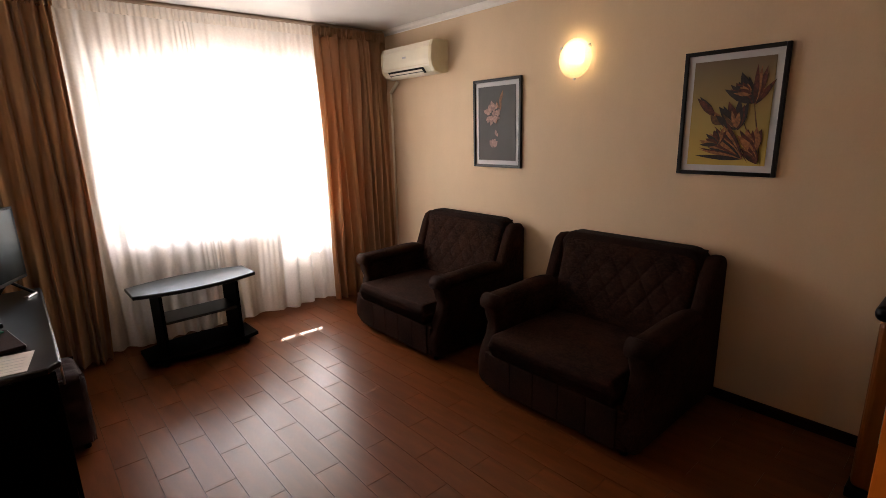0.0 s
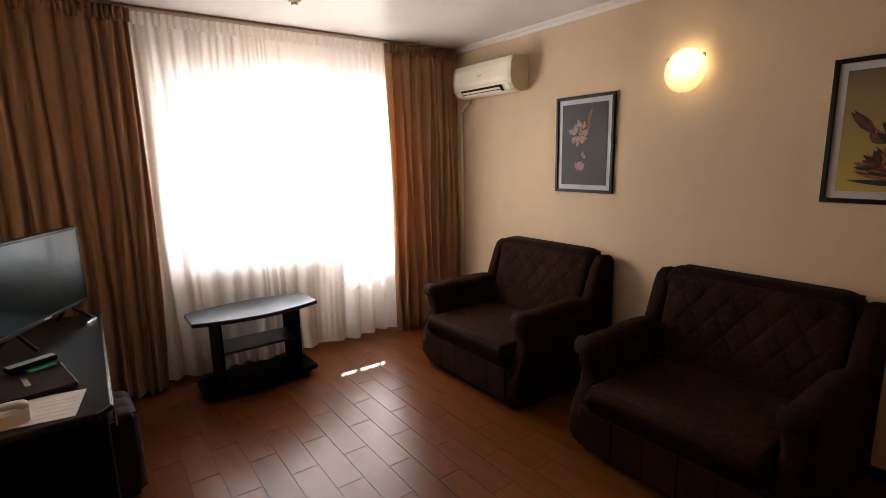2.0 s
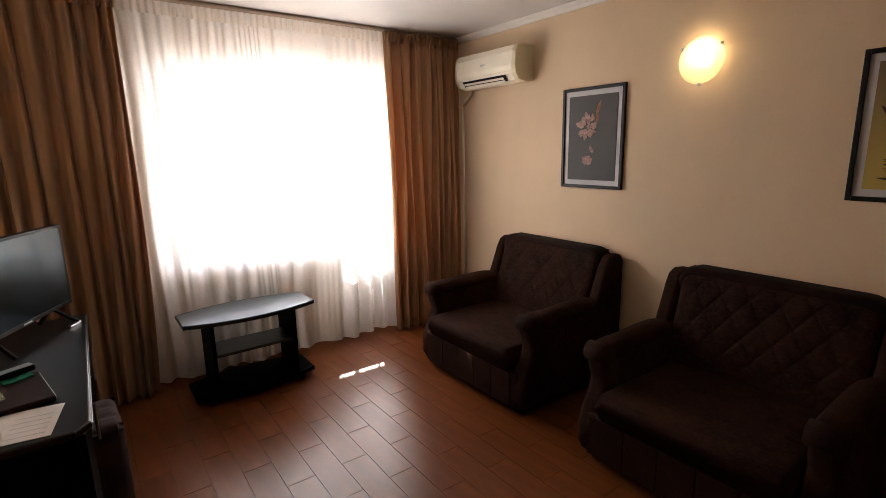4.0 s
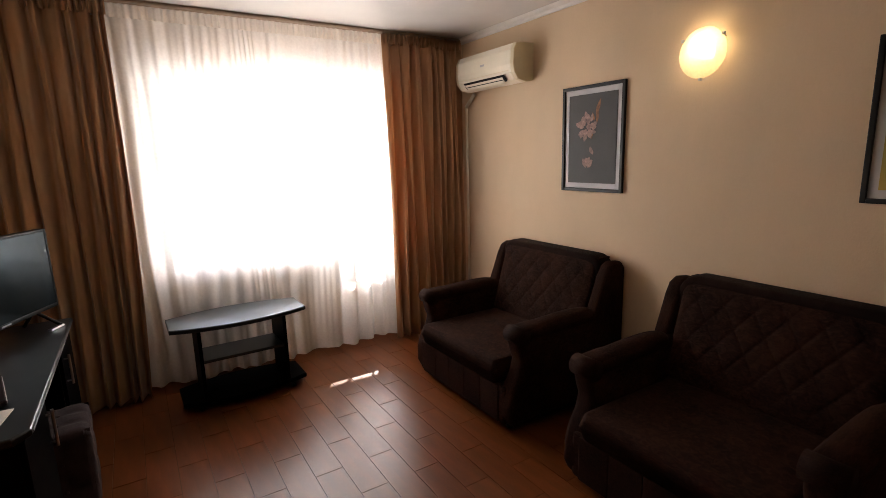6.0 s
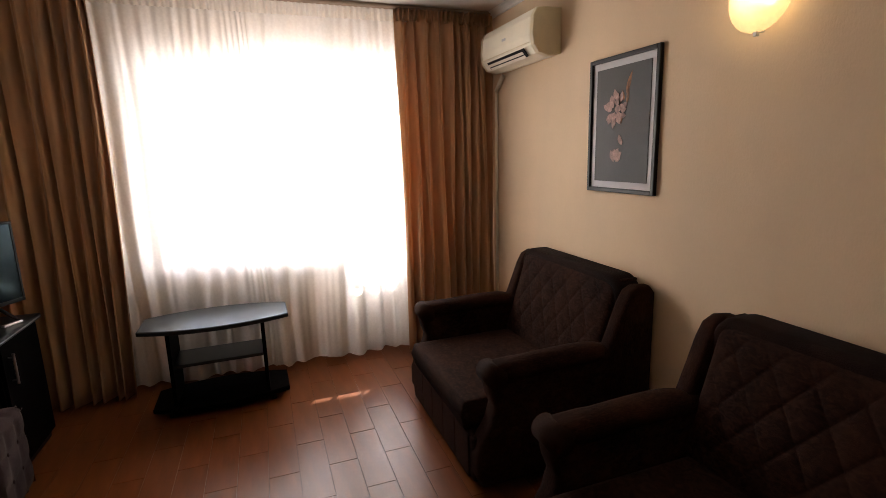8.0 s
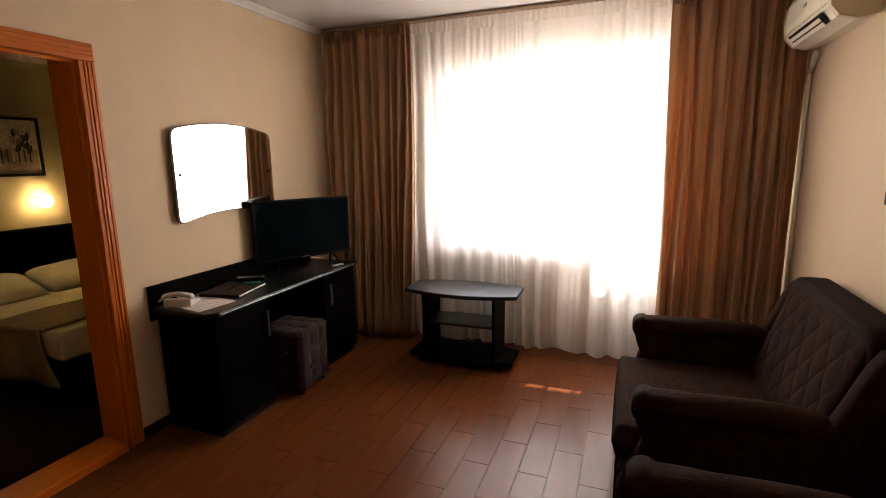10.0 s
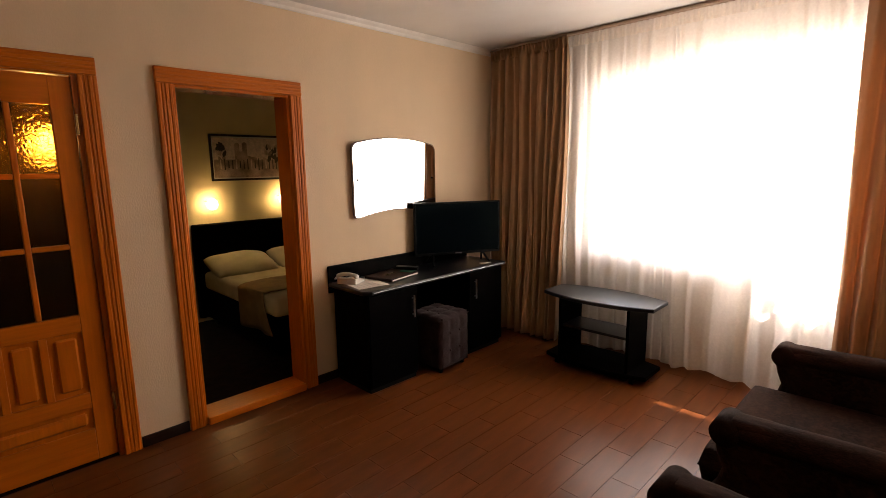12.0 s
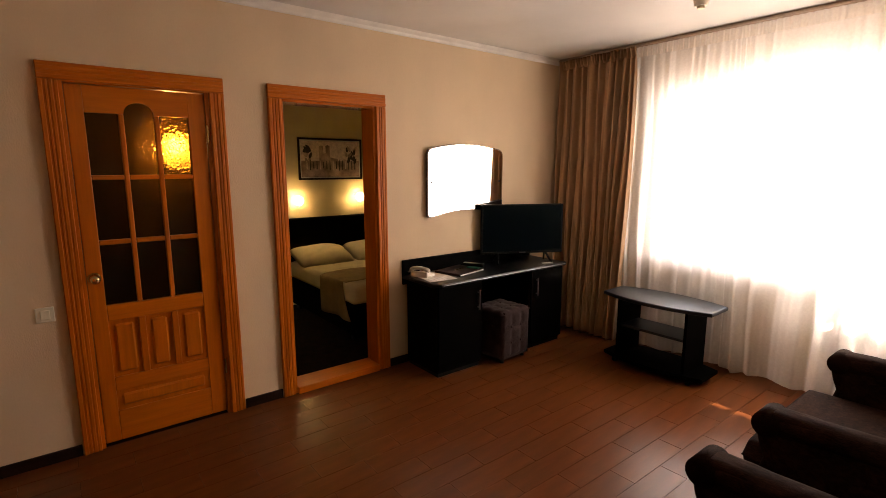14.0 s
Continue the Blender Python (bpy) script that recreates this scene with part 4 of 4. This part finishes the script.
sconce("wall_sconce", (XE, 1.57, 2.09), -1, 0.128, M_BULB, "", "lit round opal glass wall lamp with metal clips")


# ---- pictures ----
def picture(name, x, n, y0, y1, z0, z1, fw, mount, art_mat, label):
    e = empty(name, pose(x, (y0 + y1) / 2, (z0 + z1) / 2), label, "picture")
    f0, f1 = (x, x + n * 0.022)
    for nm, a in (("frame_side", (y0, y0 + fw, z0, z1)), ("frame_side", (y1 - fw, y1, z0, z1)), ("frame_rail", (y0 + fw, y1 - fw, z0, z0 + fw)), ("frame_rail", (y0 + fw, y1 - fw, z1 - fw, z1))):
        wpart(nm, box(min(f0, f1), max(f0, f1), *a, 0.003), M_FRAME, e)
    wpart("mount", box(min(x, x + n * 0.010), max(x, x + n * 0.010), y0 + fw, y1 - fw, z0 + fw, z1 - fw), M_MOUNT, e)
    wpart("print", box(min(x + n * 0.009, x + n * 0.013), max(x + n * 0.009, x + n * 0.013), y0 + fw + mount, y1 - fw - mount, z0 + fw + mount, z1 - fw - mount), art_mat, e)
    return e


M_ART_GREY = mat("dark_grey_print", (0.055, 0.052, 0.05), 0.6, var=0.2, scale=3)
M_ART_OLIVE = mat("olive_print", (0.36, 0.27, 0.10), 0.6, var=0.25, scale=1.6, second=(0.16, 0.11, 0.07))
nt = M_ART_OLIVE.node_tree
tcn, sep, gr = nt.nodes.new("ShaderNodeTexCoord"), nt.nodes.new("ShaderNodeSeparateXYZ"), nt.nodes.new("ShaderNodeValToRGB")
mrn = nt.nodes.new("ShaderNodeMapRange")
mrn.inputs[1].default_value, mrn.inputs[2].default_value = -0.31, 0.31
gr.color_ramp.elements[0].color, gr.color_ramp.elements[1].color = (0.50, 0.36, 0.07, 1), (0.13, 0.09, 0.06, 1)
nt.links.new(tcn.outputs["Object"], sep.inputs[0])
nt.links.new(sep.outputs[2], mrn.inputs[0])
nt.links.new(mrn.outputs[0], gr.inputs[0])
nt.links.new(gr.outputs[0], nt.nodes["Principled BSDF"].inputs["Base Color"])
M_ART_PARIS = mat("sepia_print", (0.50, 0.36, 0.32), 0.6, var=0.3, scale=9, second=(0.17, 0.11, 0.10))
pic_a = picture("framed_picture", XE, -1, 2.05, 2.565, 1.335, 2.03, 0.022, 0.035, M_ART_GREY, "black-framed print of pink roses on dark grey")
pic_b = picture("framed_picture", XE, -1, 0.325, 0.84, 1.355, 2.03, 0.022, 0.035, M_ART_OLIVE, "black-framed print of brown lilies on olive")



def art_shape(e, kind, pts, x, n, lift, material, place):
    """A flat painted shape on a print, just proud of it."""
    b = bmesh.new()
    vs = [b.verts.new((x + n * lift, *place(u, v))) for u, v in pts]
    b.faces.new(vs)
    r = bmesh.ops.extrude_face_region(b, geom=list(b.faces))
    for v in r["geom"]:
        if isinstance(v, bmesh.types.BMVert):
            v.co.x += n * 0.0006
    return wpart(kind, b, material, e)


def leaf_pts(u, v, ang, ln, wd, asp):
    """A pointed petal from (u, v) at an angle, in parts of the print's width; asp is width over height."""
    ca, sa = math.cos(radians(ang)), math.sin(radians(ang))
    out = []
    for t, w in ((0, 0), (0.2, 0.7), (0.45, 1), (0.7, 0.75), (0.88, 0.35), (1, 0), (0.88, -0.3), (0.7, -0.7), (0.45, -1), (0.2, -0.75)):
        p, q = t * ln, w * wd / 2
        out.append((u + p * ca - q * sa, v + (p * sa + q * ca) * asp))
    return out


M_PINK = mat("pale_pink_ink", (0.48, 0.29, 0.24), 0.6, var=0.18, scale=60)
M_PINK_DARK = mat("dusky_pink_ink", (0.36, 0.22, 0.19), 0.6, var=0.2, scale=60)
M_RUST = mat("rust_ink", (0.42, 0.17, 0.06), 0.6, var=0.3, scale=50)
M_MAROON = mat("maroon_ink", (0.15, 0.033, 0.014), 0.6, var=0.4, scale=40)
M_STEM = mat("brown_stem_ink", (0.16, 0.075, 0.03), 0.6, var=0.3, scale=50)
M_UMBER = mat("umber_ink", (0.035, 0.024, 0.022), 0.6, var=0.3, scale=60)
M_HAZE = mat("pale_mauve_ink", (0.68, 0.53, 0.49), 0.6, var=0.15, scale=30)


def place_a(u, v):
    return 2.565 - 0.057 - u * 0.401, 1.335 + 0.057 + v * 0.581


def place_b(u, v):
    return 0.84 - 0.057 - u * 0.401, 1.355 + 0.057 + v * 0.561


rnd = random.Random(11)
for k in range(22):
    a = k * 137.5
    d = 0.13 * (k / 22) ** 0.5
    u, v = 0.40 + d * math.cos(radians(a)), 0.64 + d * 0.69 * math.sin(radians(a))
    art_shape(pic_a, "petal", leaf_pts(u, v, a + rnd.uniform(-40, 40), rnd.uniform(0.09, 0.15), rnd.uniform(0.07, 0.11), 0.69), XE, -1, 0.0135 + 0.0004 * (22 - k), M_PINK if k % 3 else M_PINK_DARK, place_a)
for u, v, ang, ln, wd in ((0.58, 0.76, 70, 0.28, 0.07), (0.60, 0.66, 85, 0.26, 0.05), (0.55, 0.7, 110, 0.15, 0.05), (0.5, 0.5, 80, 0.2, 0.03)):
    art_shape(pic_a, "leaf", leaf_pts(u, v, ang, ln, wd, 0.69), XE, -1, 0.0135, M_RUST, place_a)
for k in range(9):
    u, v = (0.43, 0.21) if k < 6 else (0.54, 0.36)
    s = 1.0 if k < 6 else 0.7
    art_shape(pic_a, "petal", leaf_pts(u + rnd.uniform(-0.05, 0.03), v + rnd.uniform(-0.04, 0.02), 60 + rnd.uniform(-50, 60), 0.16 * s, 0.10 * s, 0.69), XE, -1, 0.0135 + 0.0004 * k, M_PINK if k % 2 else M_PINK_DARK, place_a)
for u, v, ang, ln, wd in ((0.95, 0.0, 100, 0.95, 0.02), (0.93, 0.02, 112, 0.75, 0.02), (0.8, 0.02, 122, 0.75, 0.025)):
    art_shape(pic_b, "stem", leaf_pts(u, v, ang, ln, wd, 0.675), XE, -1, 0.0134, M_STEM, place_b)
lily = 0
for u, v, a0, a1, n, ln, wd, inks in ((0.78, 0.58, 98, 148, 9, 0.44, 0.15, (M_UMBER, M_MAROON, M_UMBER)), (0.74, 0.66, 95, 175, 6, 0.22, 0.07, (M_RUST, M_MAROON, M_RUST)),
                                       (0.79, 0.57, 58, 92, 6, 0.52, 0.075, (M_MAROON, M_RUST, M_MAROON)), (0.32, 0.47, 121, 134, 3, 0.36, 0.10, (M_UMBER, M_UMBER, M_MAROON)),
                                       (0.42, 0.39, 116, 138, 3, 0.22, 0.11, (M_RUST, M_RUST, M_STEM)), (0.62, 0.34, 72, 150, 9, 0.42, 0.12, (M_UMBER, M_MAROON, M_UMBER)),
                                       (0.60, 0.36, 80, 140, 5, 0.26, 0.06, (M_RUST, M_STEM, M_RUST)), (0.85, 0.12, 78, 136, 8, 0.36, 0.11, (M_MAROON, M_RUST, M_MAROON)),
                                       (0.72, 0.06, 112, 174, 15, 0.58, 0.07, (M_MAROON, M_RUST, M_UMBER)), (0.40, 0.20, 60, 190, 9, 0.24, 0.07, (M_MAROON, M_RUST, M_UMBER)),
                                       (0.90, 0.02, 92, 150, 7, 0.30, 0.07, (M_MAROON, M_RUST, M_MAROON))):
    for k in range(n):
        ang = a0 + (a1 - a0) * (k + 0.5) / n + rnd.uniform(-5, 5)
        s = rnd.uniform(0.75, 1.08)
        lily += 1
        art_shape(pic_b, "petal", leaf_pts(u + rnd.uniform(-0.02, 0.02), v, ang, ln * s, wd * rnd.uniform(0.7, 1.2), 0.675), XE, -1, 0.0136 + 0.00008 * lily, inks[k % 3], place_b)

# ---- bedroom ----
BX, BY0, BY1 = -2.87, 1.0, 4.05
for nm, b, m in (("bedroom_wall_west", box(BX - 0.12, BX, BY0 - 0.12, BY1, 0, 2.62), M_BEDWALL), ("bedroom_wall_south", box(BX, XW - 0.16, BY0 - 0.12, BY0, 0, 2.62), M_BEDWALL),
                 ("bedroom_lining", box(XW - 0.166, XW - 0.161, 1.86, BY1, 0, 2.62), M_BEDWALL),
                 ("bedroom_ceiling", box(BX - 0.12, XW - 0.16, BY0 - 0.12, BY1 + 0.3, 2.62, 2.77), M_CEIL), ("bedroom_floor", box(BX - 0.12, XW - 0.02, BY0 - 0.12, BY1, -0.12, -0.006), M_CARPET),
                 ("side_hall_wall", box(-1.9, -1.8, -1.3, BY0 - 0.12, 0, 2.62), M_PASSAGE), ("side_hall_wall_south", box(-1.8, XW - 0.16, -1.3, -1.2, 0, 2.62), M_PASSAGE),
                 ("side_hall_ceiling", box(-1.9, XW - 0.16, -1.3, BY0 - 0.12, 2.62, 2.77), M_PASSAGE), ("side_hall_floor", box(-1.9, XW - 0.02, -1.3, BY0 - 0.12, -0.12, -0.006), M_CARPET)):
    tagged(put(b, nm, m), kind="structure")
pic_c = picture("framed_picture", BX, 1, 2.063, 2.868, 1.447, 1.925, 0.022, 0.012, M_ART_PARIS, "wide dark-framed sepia print of an old city square")


def place_c(u, v):
    return 2.097 + u * 0.737, 1.481 + v * 0.410


art_shape(pic_c, "painted_sky", [(0, 0.45), (1, 0.45), (1, 1), (0, 1)], BX, 1, 0.0132, M_HAZE, place_c)
art_shape(pic_c, "painted_cathedral", [(0.30, 0.42), (0.30, 0.85), (0.335, 0.88), (0.37, 0.85), (0.37, 0.66), (0.41, 0.66), (0.41, 0.86), (0.445, 0.9), (0.48, 0.86), (0.48, 0.55), (0.62, 0.5), (0.62, 0.42)], BX, 1, 0.0140, M_ART_PARIS, place_c)
for k in range(26):
    side = k % 2
    u = rnd.uniform(-0.0, 0.17) if side else rnd.uniform(0.76, 0.97)
    art_shape(pic_c, "painted_foliage", leaf_pts(min(0.9, max(0.03, u)), rnd.uniform(0.35, 0.75), rnd.uniform(40, 140), 0.10, 0.05, 2.0), BX, 1, 0.0142 + 0.0002 * k, M_UMBER if k % 3 else M_ART_PARIS, place_c)
for k in range(16):
    u, h = 0.08 + 0.055 * k, rnd.uniform(0.12, 0.26)
    art_shape(pic_c, "painted_bar", [(u, 0.30 - h / 2), (u + 0.018, 0.30 - h / 2), (u + 0.014, 0.36 + h / 2), (u + 0.004, 0.36 + h / 2)], BX, 1, 0.0196, M_UMBER if k % 4 else M_HAZE, place_c)
bed = empty("double_bed", pose(-2.1, 2.70, 0), "dark double bed made up with cream linen", "bed")
wpart("headboard", box(BX + 0.005, BX + 0.07, 1.86, 3.56, 0.05, 1.02, 0.02, 3), M_WENGE, bed)
wpart("bed_base", box(BX + 0.07, -1.28, 1.93, 3.49, 0.06, 0.36, 0.012), M_WENGE, bed)
wpart("mattress", box(BX + 0.07, -1.27, 1.92, 3.50, 0.355, 0.54, 0.05, 4), M_LINEN, bed, "cream sheeted mattress", True)
for x in (-2.7, -1.4):
    for y in (2.0, 3.4):
        wpart("foot", box(x - 0.03, x + 0.03, y - 0.03, y + 0.03, 0, 0.06), M_BLACK, bed)
shift(bed, 0, -0.05)


def throw(u, v, s):
    x = -1.92 + 0.50 * u
    L = 0.36 + 1.62
    d = v * L
    o = 0.006 + 0.006 * s
    if d < 0.36:
        return (x + 0.14 * (1 - d / 0.36) ** 2 * u, 1.912 - o - 0.02 * math.sin(9 * u) * (1 - d / 0.36), 0.185 + d + 0.03 * u)
    return (x, 1.912 - o + (d - 0.36), 0.545 + o * (1 if d > 0.4 else 0.2) + 0.004 * math.sin(12 * d + 5 * u))


thr = empty("bed_throw", pose(-1.6, 2.7, 0.54), "tan bedspread folded across the foot of the bed", "bedspread")
wpart("cloth", grid(14, 46, throw, 1), M_THROW, thr, smooth=True)
shift(thr, 0, -0.05)


def pillow(y, lean):
    e = empty("pillow", pose(-2.56, y, 0.60, 0, -lean, 0), "plump cream pillow propped on the headboard", "pillow", "pillows on the bed")

    def fn(u, v, s):
        a, c = 2 * u - 1, 2 * v - 1
        t = ((1 - a ** 4) * (1 - c ** 4)) ** 0.5
        return (0.22 * a * (1 - 0.06 * c * c), 0.32 * c * (1 - 0.05 * a * a), (0.085 if s else -0.06) * t + 0.006 * math.sin(7 * a + 5 * c) * t)
    part("cushion", grid(22, 26, fn, 1), M_LINEN, e, smooth=True)


pillow(2.17, -18)
pillow(2.83, -18)
sconce("bedside_sconce", (BX, 2.02, 1.215), 1, 0.06, M_BULB_BED, "bedside lamps", "lit opal glass bedside wall lamp")
sconce("bedside_sconce", (BX, 2.80, 1.235), 1, 0.06, M_BULB_BED, "bedside lamps", "lit opal glass bedside wall lamp")

sconce("passage_sconce", (-1.80, 0.64, 1.72), 1, 0.14, M_BULB_FAR, "", "lit glass wall lamp in the passage behind the door")

# ---- things on the desk ----
ZT = 0.7405
phone = empty("telephone", pose(-0.51, 2.095, ZT, 0, 0, 24), "ivory corded telephone on a paper sheet", "telephone")
part("base", prism([(-0.075, 0.002), (0.085, 0.002), (0.085, 0.022), (-0.04, 0.055), (-0.075, 0.055)], "x", -0.085, 0.095, 0.008, 3), M_PHONE, phone)


def receiver(u, v):
    a = 2 * math.pi * v
    t = 2 * u - 1
    fat = 0.017 + 0.010 * abs(t) ** 3
    cap = (1 - abs(t) ** 12) ** 0.5
    return (0.105 * t, -0.042 + fat * 1.15 * cap * math.cos(a), 0.088 - 0.026 * t * t + fat * cap * math.sin(a))


part("handset", grid(28, 14, receiver), M_PHONE, phone, smooth=True)
for i in range(4):
    for j in range(3):
        part("key", box(-0.035 + 0.026 * i, -0.017 + 0.026 * i, 0.006 + 0.022 * j, 0.020 + 0.022 * j, 0.020 + 0.0 * j, 0.046 - 0.0058 * j, 0.002), M_WHITE, phone)
cord = bpy.data.curves.new("cord", "CURVE")
cord.dimensions, cord.bevel_depth, cord.bevel_resolution = "3D", 0.0028, 2
sp = cord.splines.new("POLY")
sp.points.add(159)
for k in range(160):
    t = k / 159
    bend = math.pi * t
    sp.points[k].co = (-0.10 - 0.05 * math.sin(bend) + 0.008 * math.cos(110 * t), -0.05 + 0.13 * t + 0.008 * math.sin(110 * t), 0.012 + 0.05 * (1 - t) ** 3 + 0.003 * math.cos(110 * t), 1)
cord_ob = new("cord", cord)
cord_ob.data.materials.append(M_PHONE)
cord_ob.parent = phone
phone.scale = (0.85, 0.85, 0.8)
paper = empty("paper_sheet", pose(-0.43, 2.15, ZT, 0, 0, -8), "printed white leaflet under the telephone", "paper")
part("sheet", box(-0.15, 0.16, -0.12, 0.12, 0, 0.0018), M_PAPER, paper)
for k in range(5):
    part("print_line", box(0.03, 0.14, -0.09 + 0.035 * k, -0.085 + 0.035 * k, 0.0018, 0.0022), M_MOUNT, paper)
folder = empty("guest_folder", pose(-0.44, 2.42, ZT, 0, 0, 12), "closed burgundy leather guest folder", "folder")
part("cover", box(-0.13, 0.13, -0.16, 0.16, 0.002, 0.022, 0.005, 2), M_BOOK, folder)
part("pages", box(-0.12, 0.132, -0.152, 0.152, 0.007, 0.017), M_PAPER, folder)
part("title_bar", box(-0.02, 0.0, -0.06, 0.06, 0.0218, 0.0226), M_BRASS, folder)
card = empty("green_booklet", pose(-0.41, 2.55, ZT + 0.023, 0, 0, 25), "small green booklet lying on the folder", "booklet")
part("cover", box(-0.05, 0.05, -0.03, 0.09, 0, 0.008, 0.002), M_GREEN, card)
remote = empty("remote_control", pose(-0.44, 2.575, ZT + 0.0312, 0, 0, -62), "black and silver remote control", "remote control")
part("body", box(-0.025, 0.025, -0.09, 0.09, 0, 0.024, 0.008, 3), M_BLACK, remote)
part("face", box(-0.02, 0.02, -0.085, 0.085, 0.0235, 0.026, 0.002), M_SILVER, remote)

# ---- smoke detector ----
det = empty("smoke_detector", pose(1.03, 3.12, ZC), "small cream smoke detector on the ceiling", "smoke detector")
part("housing", rod((0, 0, -0.035), (0, 0, 0), 0.035, 20, 0.045), M_AC, det)
part("cap", rod((0, 0, -0.05), (0, 0, -0.035), 0.022, 16), M_AC_SIDE, det)

# ---- floor tiles, laid along the room in running bond ----
TW, TL, G = 0.147, 0.495, 0.0028


def tile_mesh(l):
    b = box(0, TW - G, 0, l - G, -0.008, 0.0, 0.0)
    me = bpy.data.meshes.new("tile")
    b.to_mesh(me)
    b.free()
    me.materials.append(M_TILE)
    return me


whole = tile_mesh(TL)
rest = bmesh.new()
X_LINE, Y_LINE = 1.262, 2.54
count = 0
col = -14
while X_LINE + col * TW < XE:
    x0 = X_LINE + col * TW
    if x0 > XW - TW:
        off = Y_LINE + (col % 2) * TL / 2
        k = -16
        while off + k * TL < YN:
            y0 = off + k * TL
            k += 1
            if y0 < YS - TL:
                continue
            fits = y0 >= YS and x0 >= XW - 0.02 and x0 + TW <= XE + 0.01 and y0 + TL <= YN
            if fits and count < 298:
                t = new("tile", whole)
                t.location = (x0, y0, random.uniform(-0.0006, 0.0))
                t.parent = floor
                count += 1
            else:
                xa, xb, ya, yb = max(x0, XW - 0.02), min(x0 + TW - G, XE), max(y0, YS - 0.0), min(y0 + TL - G, YN)
                if xb - xa > 0.004 and yb - ya > 0.004:
                    box(xa, xb, ya, yb, -0.008, 0.0, bm=rest)
    col += 1
tagged(put(rest, "edge_tiles", M_TILE), kind="stuff").parent = floor
